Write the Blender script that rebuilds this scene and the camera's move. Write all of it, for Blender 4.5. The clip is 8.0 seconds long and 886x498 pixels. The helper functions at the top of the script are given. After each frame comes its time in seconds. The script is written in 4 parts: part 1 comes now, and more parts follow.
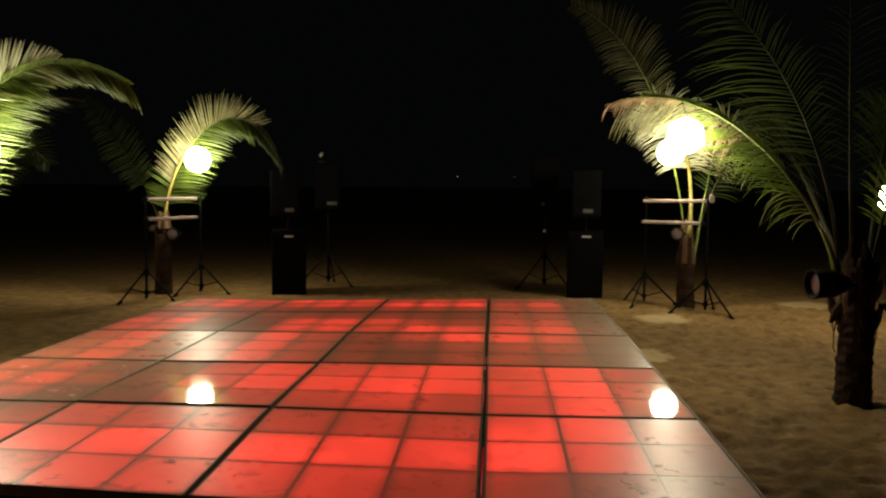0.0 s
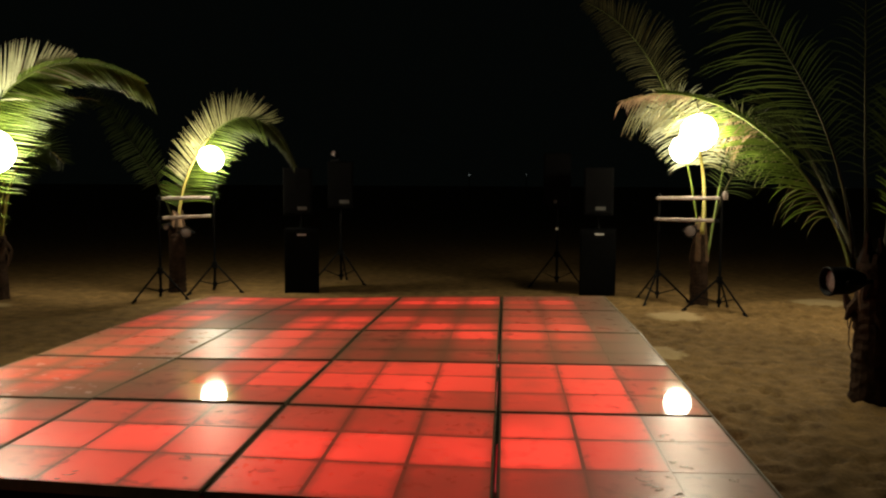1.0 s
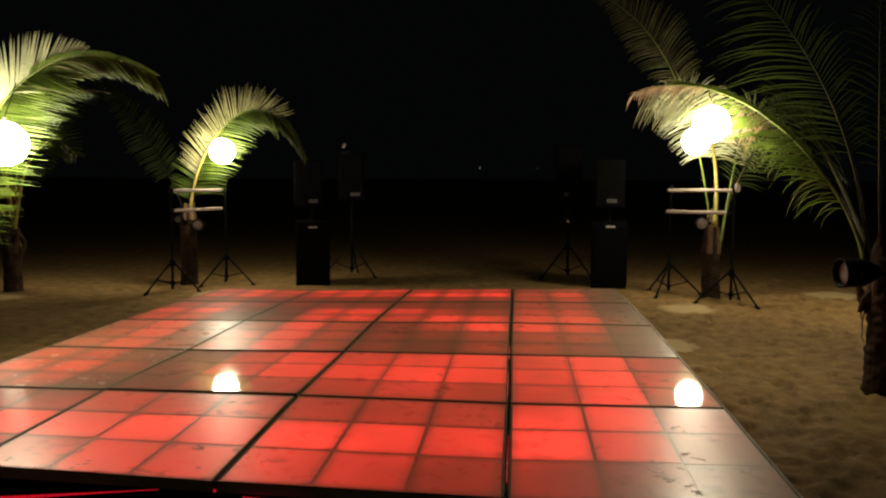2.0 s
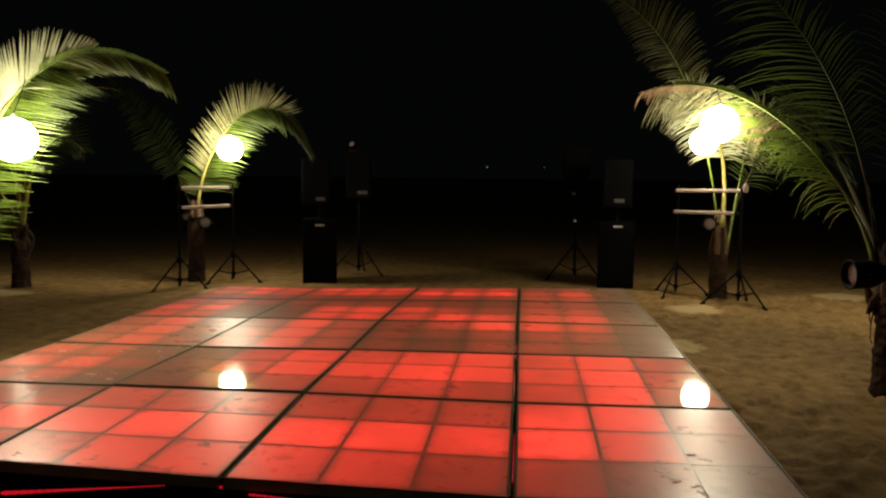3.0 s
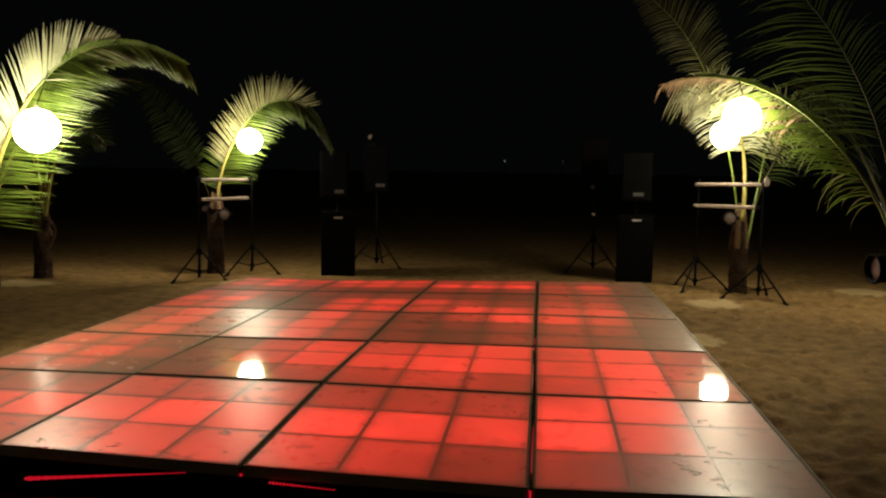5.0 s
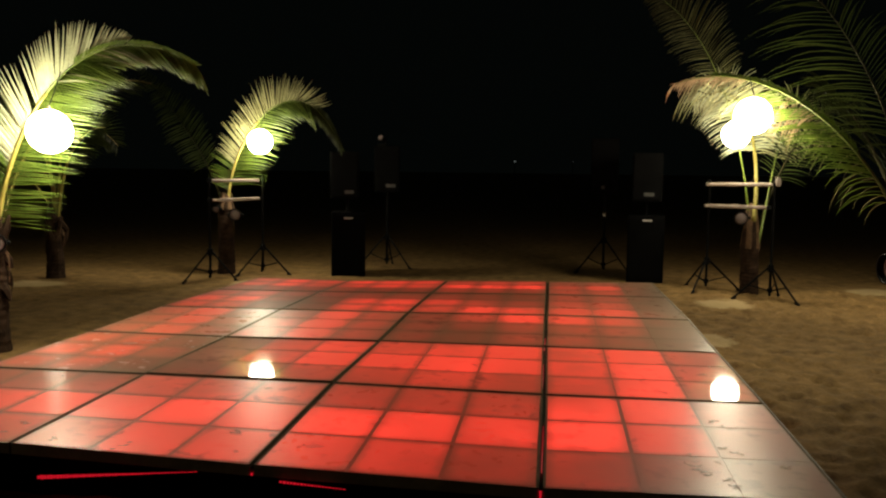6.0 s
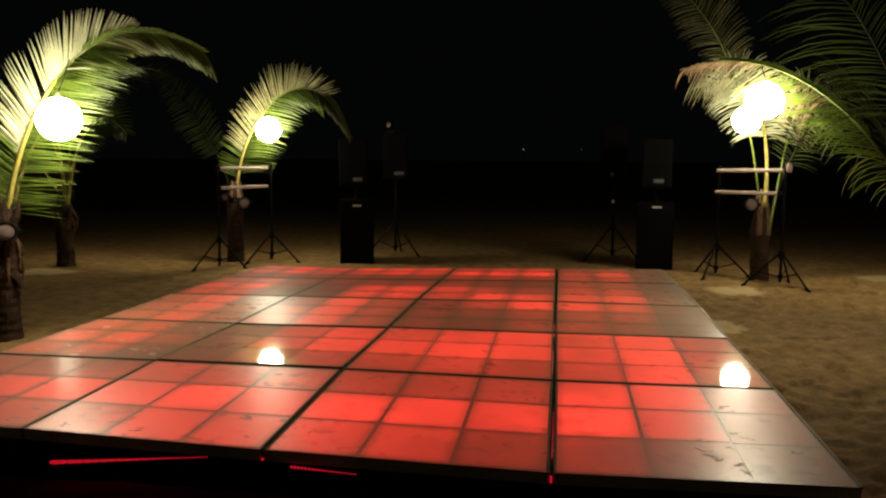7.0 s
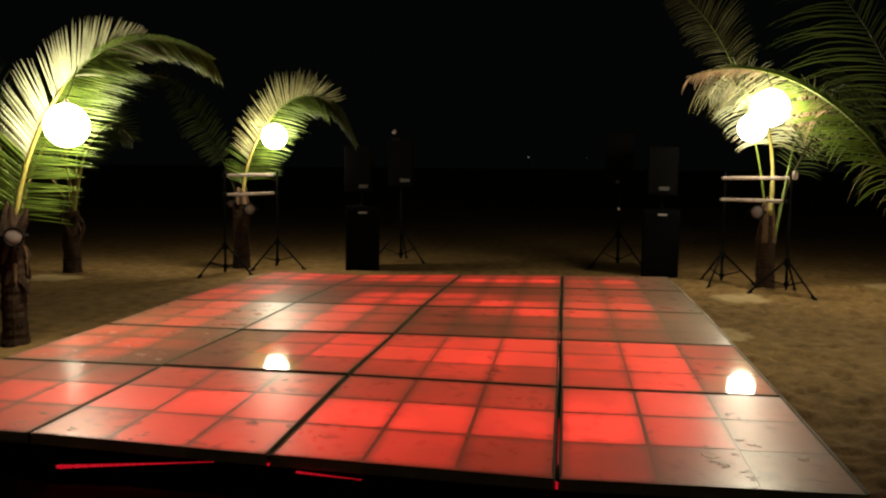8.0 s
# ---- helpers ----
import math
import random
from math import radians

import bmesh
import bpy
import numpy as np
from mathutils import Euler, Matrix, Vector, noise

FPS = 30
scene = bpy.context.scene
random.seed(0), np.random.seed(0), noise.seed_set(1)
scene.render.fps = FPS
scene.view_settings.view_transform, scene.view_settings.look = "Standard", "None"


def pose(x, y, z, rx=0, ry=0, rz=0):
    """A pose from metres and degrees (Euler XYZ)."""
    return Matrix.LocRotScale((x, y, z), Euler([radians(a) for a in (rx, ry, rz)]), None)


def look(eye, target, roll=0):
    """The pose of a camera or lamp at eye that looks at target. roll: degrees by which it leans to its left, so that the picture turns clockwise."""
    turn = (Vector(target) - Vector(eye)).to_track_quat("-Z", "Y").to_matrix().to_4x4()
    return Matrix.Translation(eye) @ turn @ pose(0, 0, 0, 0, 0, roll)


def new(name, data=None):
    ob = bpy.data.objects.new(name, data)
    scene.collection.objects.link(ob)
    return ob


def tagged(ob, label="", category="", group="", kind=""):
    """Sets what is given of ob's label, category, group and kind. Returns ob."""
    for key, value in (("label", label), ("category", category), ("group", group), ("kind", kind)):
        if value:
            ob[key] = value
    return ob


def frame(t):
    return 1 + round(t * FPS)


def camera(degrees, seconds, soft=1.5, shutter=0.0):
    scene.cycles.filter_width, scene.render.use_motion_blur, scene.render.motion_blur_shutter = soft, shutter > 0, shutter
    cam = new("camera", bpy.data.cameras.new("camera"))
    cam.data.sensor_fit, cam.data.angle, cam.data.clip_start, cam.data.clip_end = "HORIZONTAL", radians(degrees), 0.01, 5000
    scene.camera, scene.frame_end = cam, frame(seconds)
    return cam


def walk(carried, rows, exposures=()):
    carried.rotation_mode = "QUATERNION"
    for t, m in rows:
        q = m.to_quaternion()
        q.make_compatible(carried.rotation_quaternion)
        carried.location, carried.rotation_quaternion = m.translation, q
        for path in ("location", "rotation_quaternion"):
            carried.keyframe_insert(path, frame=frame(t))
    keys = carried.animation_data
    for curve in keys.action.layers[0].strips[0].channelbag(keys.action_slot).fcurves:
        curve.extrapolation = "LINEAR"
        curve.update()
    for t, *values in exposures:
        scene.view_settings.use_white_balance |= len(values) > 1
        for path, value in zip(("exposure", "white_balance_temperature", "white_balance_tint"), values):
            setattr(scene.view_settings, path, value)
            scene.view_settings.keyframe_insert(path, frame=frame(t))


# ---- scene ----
import functools

cam = camera(55.6, 8.0, soft=2.25)
PATH = [
    (0, (0.071, -3.65, 1.572), (-0.053, -1.66, 1.424), 0.5),
    (0.5, (0.068, -3.655, 1.567), (-0.068, -1.666, 1.413), 0.4),
    (1, (0.063, -3.657, 1.566), (-0.089, -1.668, 1.414), 0.3),
    (1.5, (0.06, -3.659, 1.56), (-0.108, -1.673, 1.394), 0.1),
    (3, (0.054, -3.656, 1.554), (-0.138, -1.672, 1.383), 0.6),
    (3.5, (0.052, -3.656, 1.551), (-0.153, -1.675, 1.369), 0.4),
    (4, (0.05, -3.65, 1.545), (-0.165, -1.67, 1.361), 0.5),
    (5.5, (0.04, -3.66, 1.535), (-0.203, -1.684, 1.35), 0.8),
    (6, (0.042, -3.659, 1.533), (-0.214, -1.684, 1.349), 0.7),
    (6.5, (0.035, -3.655, 1.525), (-0.233, -1.683, 1.326), 0.5),
    (7, (0.034, -3.65, 1.518), (-0.241, -1.68, 1.306), 0.5),
    (7.5, (0.033, -3.654, 1.515), (-0.246, -1.683, 1.322), 0.6),
    (8, (0.03, -3.659, 1.51), (-0.257, -1.689, 1.316), 0.6),
]
walk(cam, [(t, look(eye, target, roll)) for t, eye, target, roll in PATH])

# ---- night sky: almost black, no moon ----
world = bpy.data.worlds.new("night")
scene.world = world
world.use_nodes = True
world.node_tree.nodes["Background"].inputs["Color"].default_value = (0.55, 0.75, 0.62, 1)
world.node_tree.nodes["Background"].inputs["Strength"].default_value = 0.0018
scene.view_settings.exposure = 0.0
LAMP = 82.0
RED = 1.25


# ---- materials ----
def material(name, colour, rough=0.6, metal=0.0, spread=0.25, size=8.0, bump=0.2, fine=60.0, second=None, coat=0.0, sheer=0.0, spec=0.5):
    """A surface with two scales of variation in colour, gloss and relief."""
    mat = bpy.data.materials.new(name)
    mat.use_nodes = True
    tree = mat.node_tree
    node, link = tree.nodes, tree.links.new
    bsdf = node["Principled BSDF"]
    place = node.new("ShaderNodeTexCoord")
    broad, grain = node.new("ShaderNodeTexNoise"), node.new("ShaderNodeTexNoise")
    broad.inputs["Scale"].default_value, broad.inputs["Detail"].default_value = size, 4
    grain.inputs["Scale"].default_value, grain.inputs["Detail"].default_value = fine, 3
    for n in (broad, grain):
        link(place.outputs["Object"], n.inputs["Vector"])
    ramp = node.new("ShaderNodeValToRGB")
    dark = [c * (1 - spread) for c in (second or colour)]
    light = [min(1, c * (1 + spread)) for c in colour]
    ramp.color_ramp.elements[0].color, ramp.color_ramp.elements[1].color = (*dark, 1), (*light, 1)
    ramp.color_ramp.elements[0].position, ramp.color_ramp.elements[1].position = 0.3, 0.7
    both = node.new("ShaderNodeMath")
    both.operation = "MULTIPLY_ADD"
    both.inputs[1].default_value = 0.35
    link(grain.outputs["Fac"], both.inputs[0])
    part_of = node.new("ShaderNodeMath")
    part_of.operation = "MULTIPLY"
    part_of.inputs[1].default_value = 0.65
    link(broad.outputs["Fac"], part_of.inputs[0])
    link(part_of.outputs[0], both.inputs[2])
    link(both.outputs[0], ramp.inputs["Fac"])
    link(ramp.outputs["Color"], bsdf.inputs["Base Color"])
    gloss = node.new("ShaderNodeMapRange")
    gloss.inputs["To Min"].default_value, gloss.inputs["To Max"].default_value = max(0.02, rough - 0.12), min(1, rough + 0.12)
    link(grain.outputs["Fac"], gloss.inputs["Value"])
    link(gloss.outputs[0], bsdf.inputs["Roughness"])
    bsdf.inputs["Metallic"].default_value = metal
    bsdf.inputs["Coat Weight"].default_value = coat
    bsdf.inputs["Specular IOR Level"].default_value = spec
    if bump:
        relief = node.new("ShaderNodeBump")
        relief.inputs["Strength"].default_value, relief.inputs["Distance"].default_value = bump, 0.01
        link(both.outputs[0], relief.inputs["Height"])
        link(relief.outputs["Normal"], bsdf.inputs["Normal"])
    if sheer:
        through_leaf, mix = node.new("ShaderNodeBsdfTranslucent"), node.new("ShaderNodeMixShader")
        link(ramp.outputs["Color"], through_leaf.inputs["Color"])
        mix.inputs[0].default_value = sheer
        link(bsdf.outputs[0], mix.inputs[1])
        link(through_leaf.outputs[0], mix.inputs[2])
        link(mix.outputs[0], node["Material Output"].inputs["Surface"])
    return mat


def glowing(name, colour, strength):
    mat = material(name, (0.8, 0.8, 0.8), 0.4, bump=0)
    bsdf = mat.node_tree.nodes["Principled BSDF"]
    bsdf.inputs["Emission Color"].default_value = (*colour, 1)
    bsdf.inputs["Emission Strength"].default_value = strength
    return mat


def sand_material():
    mat = material("sand", (0.285, 0.176, 0.068), 0.9, spread=0.38, size=6.0, bump=1.0, fine=42, second=(0.205, 0.124, 0.045), spec=0.15)
    tree = mat.node_tree
    node, link = tree.nodes, tree.links.new
    bsdf = node["Principled BSDF"]
    old = bsdf.inputs["Base Color"].links[0].from_socket
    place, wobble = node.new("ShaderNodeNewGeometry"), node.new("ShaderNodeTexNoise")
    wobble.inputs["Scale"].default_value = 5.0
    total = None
    # pools of light painted as paler sand colour: centre and half width, half depth
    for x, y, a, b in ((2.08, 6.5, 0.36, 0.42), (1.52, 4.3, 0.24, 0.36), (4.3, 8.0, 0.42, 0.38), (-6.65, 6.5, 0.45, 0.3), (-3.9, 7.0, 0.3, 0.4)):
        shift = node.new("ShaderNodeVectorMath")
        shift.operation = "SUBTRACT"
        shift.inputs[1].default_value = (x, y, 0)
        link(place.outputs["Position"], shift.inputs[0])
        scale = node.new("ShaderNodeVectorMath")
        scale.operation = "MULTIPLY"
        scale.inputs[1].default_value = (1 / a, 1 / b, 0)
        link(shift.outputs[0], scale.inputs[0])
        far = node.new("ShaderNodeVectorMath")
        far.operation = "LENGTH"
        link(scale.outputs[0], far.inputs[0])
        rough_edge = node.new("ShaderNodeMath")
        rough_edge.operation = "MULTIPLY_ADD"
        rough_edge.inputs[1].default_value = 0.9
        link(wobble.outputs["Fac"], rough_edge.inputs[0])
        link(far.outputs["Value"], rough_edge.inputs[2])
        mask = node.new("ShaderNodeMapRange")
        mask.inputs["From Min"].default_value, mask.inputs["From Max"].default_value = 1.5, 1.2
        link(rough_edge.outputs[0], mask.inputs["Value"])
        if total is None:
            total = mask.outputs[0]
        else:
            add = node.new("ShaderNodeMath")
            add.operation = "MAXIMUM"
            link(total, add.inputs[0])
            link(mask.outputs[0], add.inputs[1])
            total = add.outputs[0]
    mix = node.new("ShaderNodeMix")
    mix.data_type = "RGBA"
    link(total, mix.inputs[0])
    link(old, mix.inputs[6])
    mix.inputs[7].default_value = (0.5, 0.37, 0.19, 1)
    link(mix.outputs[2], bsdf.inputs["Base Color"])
    return mat


def acrylic(name, colour, lit, rim=0.6, reach=0.36):
    """Milky acrylic under a glossy, scuffed face. lit: cells with red diodes below, as bright as the object's colour says."""
    mat = bpy.data.materials.new(name)
    mat.use_nodes = True
    tree = mat.node_tree
    node, link = tree.nodes, tree.links.new
    bsdf = node["Principled BSDF"]
    world_place = node.new("ShaderNodeNewGeometry")
    cloud, scuff = node.new("ShaderNodeTexNoise"), node.new("ShaderNodeTexNoise")
    cloud.inputs["Scale"].default_value, cloud.inputs["Detail"].default_value = 1.8, 5
    scuff.inputs["Scale"].default_value, scuff.inputs["Detail"].default_value = 9.0, 4
    scuff.inputs["Distortion"].default_value = 0.4
    for n in (cloud, scuff):
        link(world_place.outputs["Position"], n.inputs["Vector"])
    dirt = node.new("ShaderNodeMapRange")
    dirt.inputs["From Min"].default_value, dirt.inputs["From Max"].default_value = 0.54, 0.7
    link(scuff.outputs["Fac"], dirt.inputs["Value"])
    weak = node.new("ShaderNodeMath")
    weak.operation = "MULTIPLY"
    link(dirt.outputs[0], weak.inputs[0])
    cluster = node.new("ShaderNodeMapRange")
    cluster.inputs["From Min"].default_value, cluster.inputs["From Max"].default_value = 0.46, 0.6
    cluster.inputs["To Max"].default_value = 0.5
    link(cloud.outputs["Fac"], cluster.inputs["Value"])
    link(cluster.outputs[0], weak.inputs[1])
    tint = node.new("ShaderNodeMix")
    tint.data_type = "RGBA"
    link(weak.outputs[0], tint.inputs[0])
    tint.inputs[6].default_value = (*colour, 1)
    tint.inputs[7].default_value = (0.12, 0.07, 0.04, 1)
    link(tint.outputs[2], bsdf.inputs["Base Color"])
    rough = node.new("ShaderNodeMapRange")
    rough.inputs["To Min"].default_value, rough.inputs["To Max"].default_value = 0.45, 0.7
    link(cloud.outputs["Fac"], rough.inputs["Value"])
    link(rough.outputs[0], bsdf.inputs["Roughness"])
    coat = node.new("ShaderNodeMapRange")
    coat.inputs["From Min"].default_value, coat.inputs["From Max"].default_value = 0.3, 0.9
    coat.inputs["To Min"].default_value, coat.inputs["To Max"].default_value = 0.008, 0.055
    link(scuff.outputs["Fac"], coat.inputs["Value"])
    bsdf.inputs["Coat Weight"].default_value = 0.7
    bsdf.inputs["Specular IOR Level"].default_value = 0.3
    own, hue = node.new("ShaderNodeObjectInfo"), node.new("ShaderNodeSeparateColor")
    link(own.outputs["Color"], hue.inputs[0])
    worn = node.new("ShaderNodeMath")
    worn.operation = "ADD"
    link(coat.outputs[0], worn.inputs[0])
    link(hue.outputs[1], worn.inputs[1])
    link(worn.outputs[0], bsdf.inputs["Coat Roughness"])
    wave = node.new("ShaderNodeBump")
    wave.inputs["Strength"].default_value, wave.inputs["Distance"].default_value = 0.014, 0.02
    link(cloud.outputs["Fac"], wave.inputs["Height"])
    link(wave.outputs["Normal"], bsdf.inputs["Coat Normal"])
    if lit:
        inside = node.new("ShaderNodeTexCoord")
        cut = node.new("ShaderNodeSeparateXYZ")
        link(inside.outputs["Object"], cut.inputs[0])
        edges = []
        for axis in (0, 1):
            far = node.new("ShaderNodeMath")
            far.operation = "ABSOLUTE"
            link(cut.outputs[axis], far.inputs[0])
            wobble = node.new("ShaderNodeMath")
            wobble.operation = "MULTIPLY_ADD"
            link(scuff.outputs["Fac"], wobble.inputs[0])
            wobble.inputs[1].default_value = 0.11
            less = node.new("ShaderNodeMath")
            less.operation = "SUBTRACT"
            link(far.outputs[0], less.inputs[0])
            less.inputs[1].default_value = 0.055
            link(less.outputs[0], wobble.inputs[2])
            soft = node.new("ShaderNodeMapRange")
            soft.interpolation_type = "SMOOTHSTEP"
            soft.inputs["From Min"].default_value, soft.inputs["From Max"].default_value = 0.5, reach
            soft.inputs["To Min"].default_value = rim
            link(wobble.outputs[0], soft.inputs["Value"])
            edges.append(soft.outputs[0])
        uneven = node.new("ShaderNodeMapRange")
        uneven.inputs["From Min"].default_value, uneven.inputs["From Max"].default_value = 0.3, 0.7
        uneven.inputs["To Min"].default_value, uneven.inputs["To Max"].default_value = 0.55, 1.25
        link(cloud.outputs["Fac"], uneven.inputs["Value"])
        value = hue.outputs[0]
        for source, axis in ((hue.outputs[2], 0), (own.outputs["Alpha"], 1)):
            zero = node.new("ShaderNodeMath")
            zero.operation = "SUBTRACT"
            link(source, zero.inputs[0])
            zero.inputs[1].default_value = 0.5
            ramp_up = node.new("ShaderNodeMath")
            ramp_up.operation = "MULTIPLY_ADD"
            link(zero.outputs[0], ramp_up.inputs[0])
            link(cut.outputs[axis], ramp_up.inputs[1])
            link(value, ramp_up.inputs[2])
            value = ramp_up.outputs[0]
        floor_of = node.new("ShaderNodeMath")
        floor_of.operation = "MAXIMUM"
        link(value, floor_of.inputs[0])
        floor_of.inputs[1].default_value = 0.0
        value = floor_of.outputs[0]
        for other in (*edges, uneven.outputs[0]):
            times = node.new("ShaderNodeMath")
            times.operation = "MULTIPLY"
            link(value, times.inputs[0])
            link(other, times.inputs[1])
            value = times.outputs[0]
        clean = node.new("ShaderNodeMath")
        clean.operation = "MULTIPLY_ADD"
        link(weak.outputs[0], clean.inputs[0])
        clean.inputs[1].default_value, clean.inputs[2].default_value = -0.9, 1.0
        last = node.new("ShaderNodeMath")
        last.operation = "MULTIPLY"
        link(value, last.inputs[0])
        link(clean.outputs[0], last.inputs[1])
        link(last.outputs[0], bsdf.inputs["Emission Strength"])
    else:
        link(hue.outputs[0], bsdf.inputs["Emission Strength"])
    bsdf.inputs["Emission Color"].default_value = (1.0, 0.034, 0.022, 1)
    return mat


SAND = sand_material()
TILE = acrylic("lit_acrylic", (0.37, 0.235, 0.135), True)
FAR_TILE = acrylic("lit_acrylic_blurred", (0.37, 0.235, 0.135), True, 0.5, 0.2)
SHEET = acrylic("acrylic_face", (0.36, 0.235, 0.135), False)
METAL = material("dull_aluminium", (0.52, 0.46, 0.38), 0.42, 0.35, 0.2, 6, 0.1)
FASCIA = material("grey_fascia_paint", (0.68, 0.63, 0.56), 0.6, 0, 0.3, 7, 0.2, 40)
PLATE = material("worn_joint_plate", (0.2, 0.17, 0.12), 0.55, 0.2, 0.4, 12, 0.3, 50)
EDGE = material("worn_dark_metal", (0.19, 0.145, 0.08), 0.7, 0.0, 0.35, 9, 0.2, spec=0.2)
CLOTH = material("black_cloth", (0.006, 0.006, 0.006), 0.9, 0, 0.3, 14, 0.4, spec=0.1)
BLACK = material("black_steel", (0.004, 0.004, 0.004), 0.55, 0, 0.3, 9, 0.15, spec=0.08)
CABINET = material("black_speaker_paint", (0.003, 0.003, 0.003), 0.8, 0, 0.35, 6, 0.5, 150, spec=0.03)
GRILLE = material("speaker_grille", (0.003, 0.003, 0.003), 0.7, 0, 0.4, 5, 0.8, 320, spec=0.03)
DULL = material("dull_grey_badge", (0.085, 0.085, 0.08), 0.5, 0.2, 0.3, 25, 0.1)
BADGE = material("silver_badge", (0.6, 0.59, 0.55), 0.35, 0.2, 0.15, 20, 0.05)
BAR = material("white_tube_plastic", (0.36, 0.29, 0.245), 0.4, 0, 0.12, 5, 0.1)
LENS = material("frosted_lens", (0.2, 0.16, 0.15), 0.25, 0, 0.12, 30, 0.15, 120)
BARK = material("palm_bark", (0.045, 0.027, 0.017), 0.95, 0, 0.6, 9, 1.0, 40, (0.018, 0.011, 0.007), spec=0.1)
HUSK = material("dry_husk", (0.15, 0.085, 0.042), 0.9, 0, 0.45, 14, 0.8, 60, (0.13, 0.08, 0.04), sheer=0.1)
# dark copy of the leaflets for dim fronds, their shade put into the colour
SHADED_LEAF = material("shaded_palm_leaflets", (0.042, 0.057, 0.013), 0.5, 0, 0.35, 5, 0.15, 60, (0.026, 0.038, 0.009), sheer=0.25, spec=0.15)
# cream and straw leaflets: lantern light put into the colour of the lit blades
LIT_PALE = material("lamplit_pale_leaflets", (0.53, 0.57, 0.36), 0.38, 0, 0.25, 5, 0.15, 60, (0.44, 0.46, 0.27), sheer=0.25)
LIT_STRAW = material("lamplit_straw_leaflets", (0.46, 0.46, 0.24), 0.45, 0, 0.35, 6, 0.15, 60, (0.32, 0.32, 0.13), sheer=0.4)
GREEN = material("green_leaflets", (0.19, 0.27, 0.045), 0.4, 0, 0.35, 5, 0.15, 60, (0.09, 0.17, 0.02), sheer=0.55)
# dim copy of the leaflets, weak light put into its colour
DIM_OLIVE = material("dim_olive_leaflets", (0.1, 0.1, 0.036), 0.5, 0, 0.35, 5, 0.15, 60, (0.06, 0.062, 0.02), sheer=0.3, spec=0.2)
DRY = material("dry_leaflets", (0.62, 0.45, 0.28), 0.7, 0, 0.3, 6, 0.2, 60, (0.46, 0.31, 0.17), sheer=0.5)
GREEN_STEM = material("green_midrib", (0.15, 0.2, 0.03), 0.45, 0, 0.3, 7, 0.2, 60, (0.1, 0.15, 0.02))
# dark copy of the midrib, shade put into its colour
SHADED_STEM = material("shaded_midrib", (0.036, 0.034, 0.013), 0.7, 0, 0.3, 7, 0.2, 60, (0.022, 0.02, 0.008), spec=0.1)
STEM = material("palm_midrib", (0.3, 0.25, 0.06), 0.45, 0, 0.3, 7, 0.2, 60, (0.22, 0.2, 0.03))
CORD = material("black_cord", (0.01, 0.01, 0.01), 0.6, 0, 0.2, 20, 0.1)
BROWN_CORD = material("brown_cord", (0.14, 0.05, 0.025), 0.6, 0, 0.3, 20, 0.1)
GLOBE = glowing("lit_globe", (1.0, 0.88, 0.62), LAMP)
DIODE = glowing("red_diode", (1.0, 0.01, 0.03), 0.5)


# ---- builders ----
def finish(name, bm, mat, smooth=False):
    mesh = bpy.data.meshes.new(name)
    bm.to_mesh(mesh)
    bm.free()
    mesh.materials.append(mat)
    if smooth:
        mesh.polygons.foreach_set("use_smooth", [True] * len(mesh.polygons))
    return mesh


def part(name, bm, mat, parent, label="", smooth=False):
    ob = new(name, finish(name, bm, mat, smooth))
    ob.parent = parent
    if label:
        tagged(ob, label)
    return ob


def thing(name, place, label, category, group="", kind=""):
    ob = new(name)
    ob.matrix_basis = place
    ob.empty_display_size = 0.1
    return tagged(ob, label, category, group, kind)


def box(bm, centre, size, bevel=0.0, turn=None):
    made = bmesh.ops.create_cube(bm, size=1)["verts"]
    m = Matrix.Translation(centre) @ (turn or Matrix.Identity(4)) @ Matrix.Diagonal((*size, 1))
    bmesh.ops.transform(bm, matrix=m, verts=made)
    if bevel:
        edges = list({e for v in made for e in v.link_edges})
        bmesh.ops.bevel(bm, geom=edges, offset=bevel, segments=2, profile=0.5, affect="EDGES")
    return bm


def tube(bm, path, radii, sides=8, closed=True):
    """A tube along points, with a radius at each."""
    path = [Vector(p) for p in path]
    rings, side = [], None
    for i, p in enumerate(path):
        way = (path[min(i + 1, len(path) - 1)] - path[max(i - 1, 0)]).normalized()
        if side is None:
            side = way.orthogonal().normalized()
        side = (side - way * side.dot(way)).normalized()
        other = way.cross(side)
        r = radii[i] if hasattr(radii, "__len__") else radii
        rings.append([bm.verts.new(p + r * (math.cos(a) * side + math.sin(a) * other)) for a in (2 * math.pi * k / sides for k in range(sides))])
    for a, b in zip(rings, rings[1:]):
        for k in range(sides):
            bm.faces.new((a[k], a[(k + 1) % sides], b[(k + 1) % sides], b[k]))
    if closed:
        bm.faces.new(rings[0][::-1])
        bm.faces.new(rings[-1])
    return bm


def bezier(p, u):
    a, b, c, d = (Vector(q) for q in p)
    v = 1 - u
    return a * v**3 + b * 3 * v * v * u + c * 3 * v * u * u + d * u**3


def lathe(bm, profile, sides=20, m=Matrix.Identity(4)):
    """Turns (radius, height) pairs round z."""
    rings = []
    for r, z in profile:
        rings.append([bm.verts.new(m @ Vector((r * math.cos(a), r * math.sin(a), z))) for a in (2 * math.pi * k / sides for k in range(sides))])
    for a, b in zip(rings, rings[1:]):
        for k in range(sides):
            bm.faces.new((a[k], a[(k + 1) % sides], b[(k + 1) % sides], b[k]))
    bm.faces.new(rings[0][::-1])
    bm.faces.new(rings[-1])
    return bm


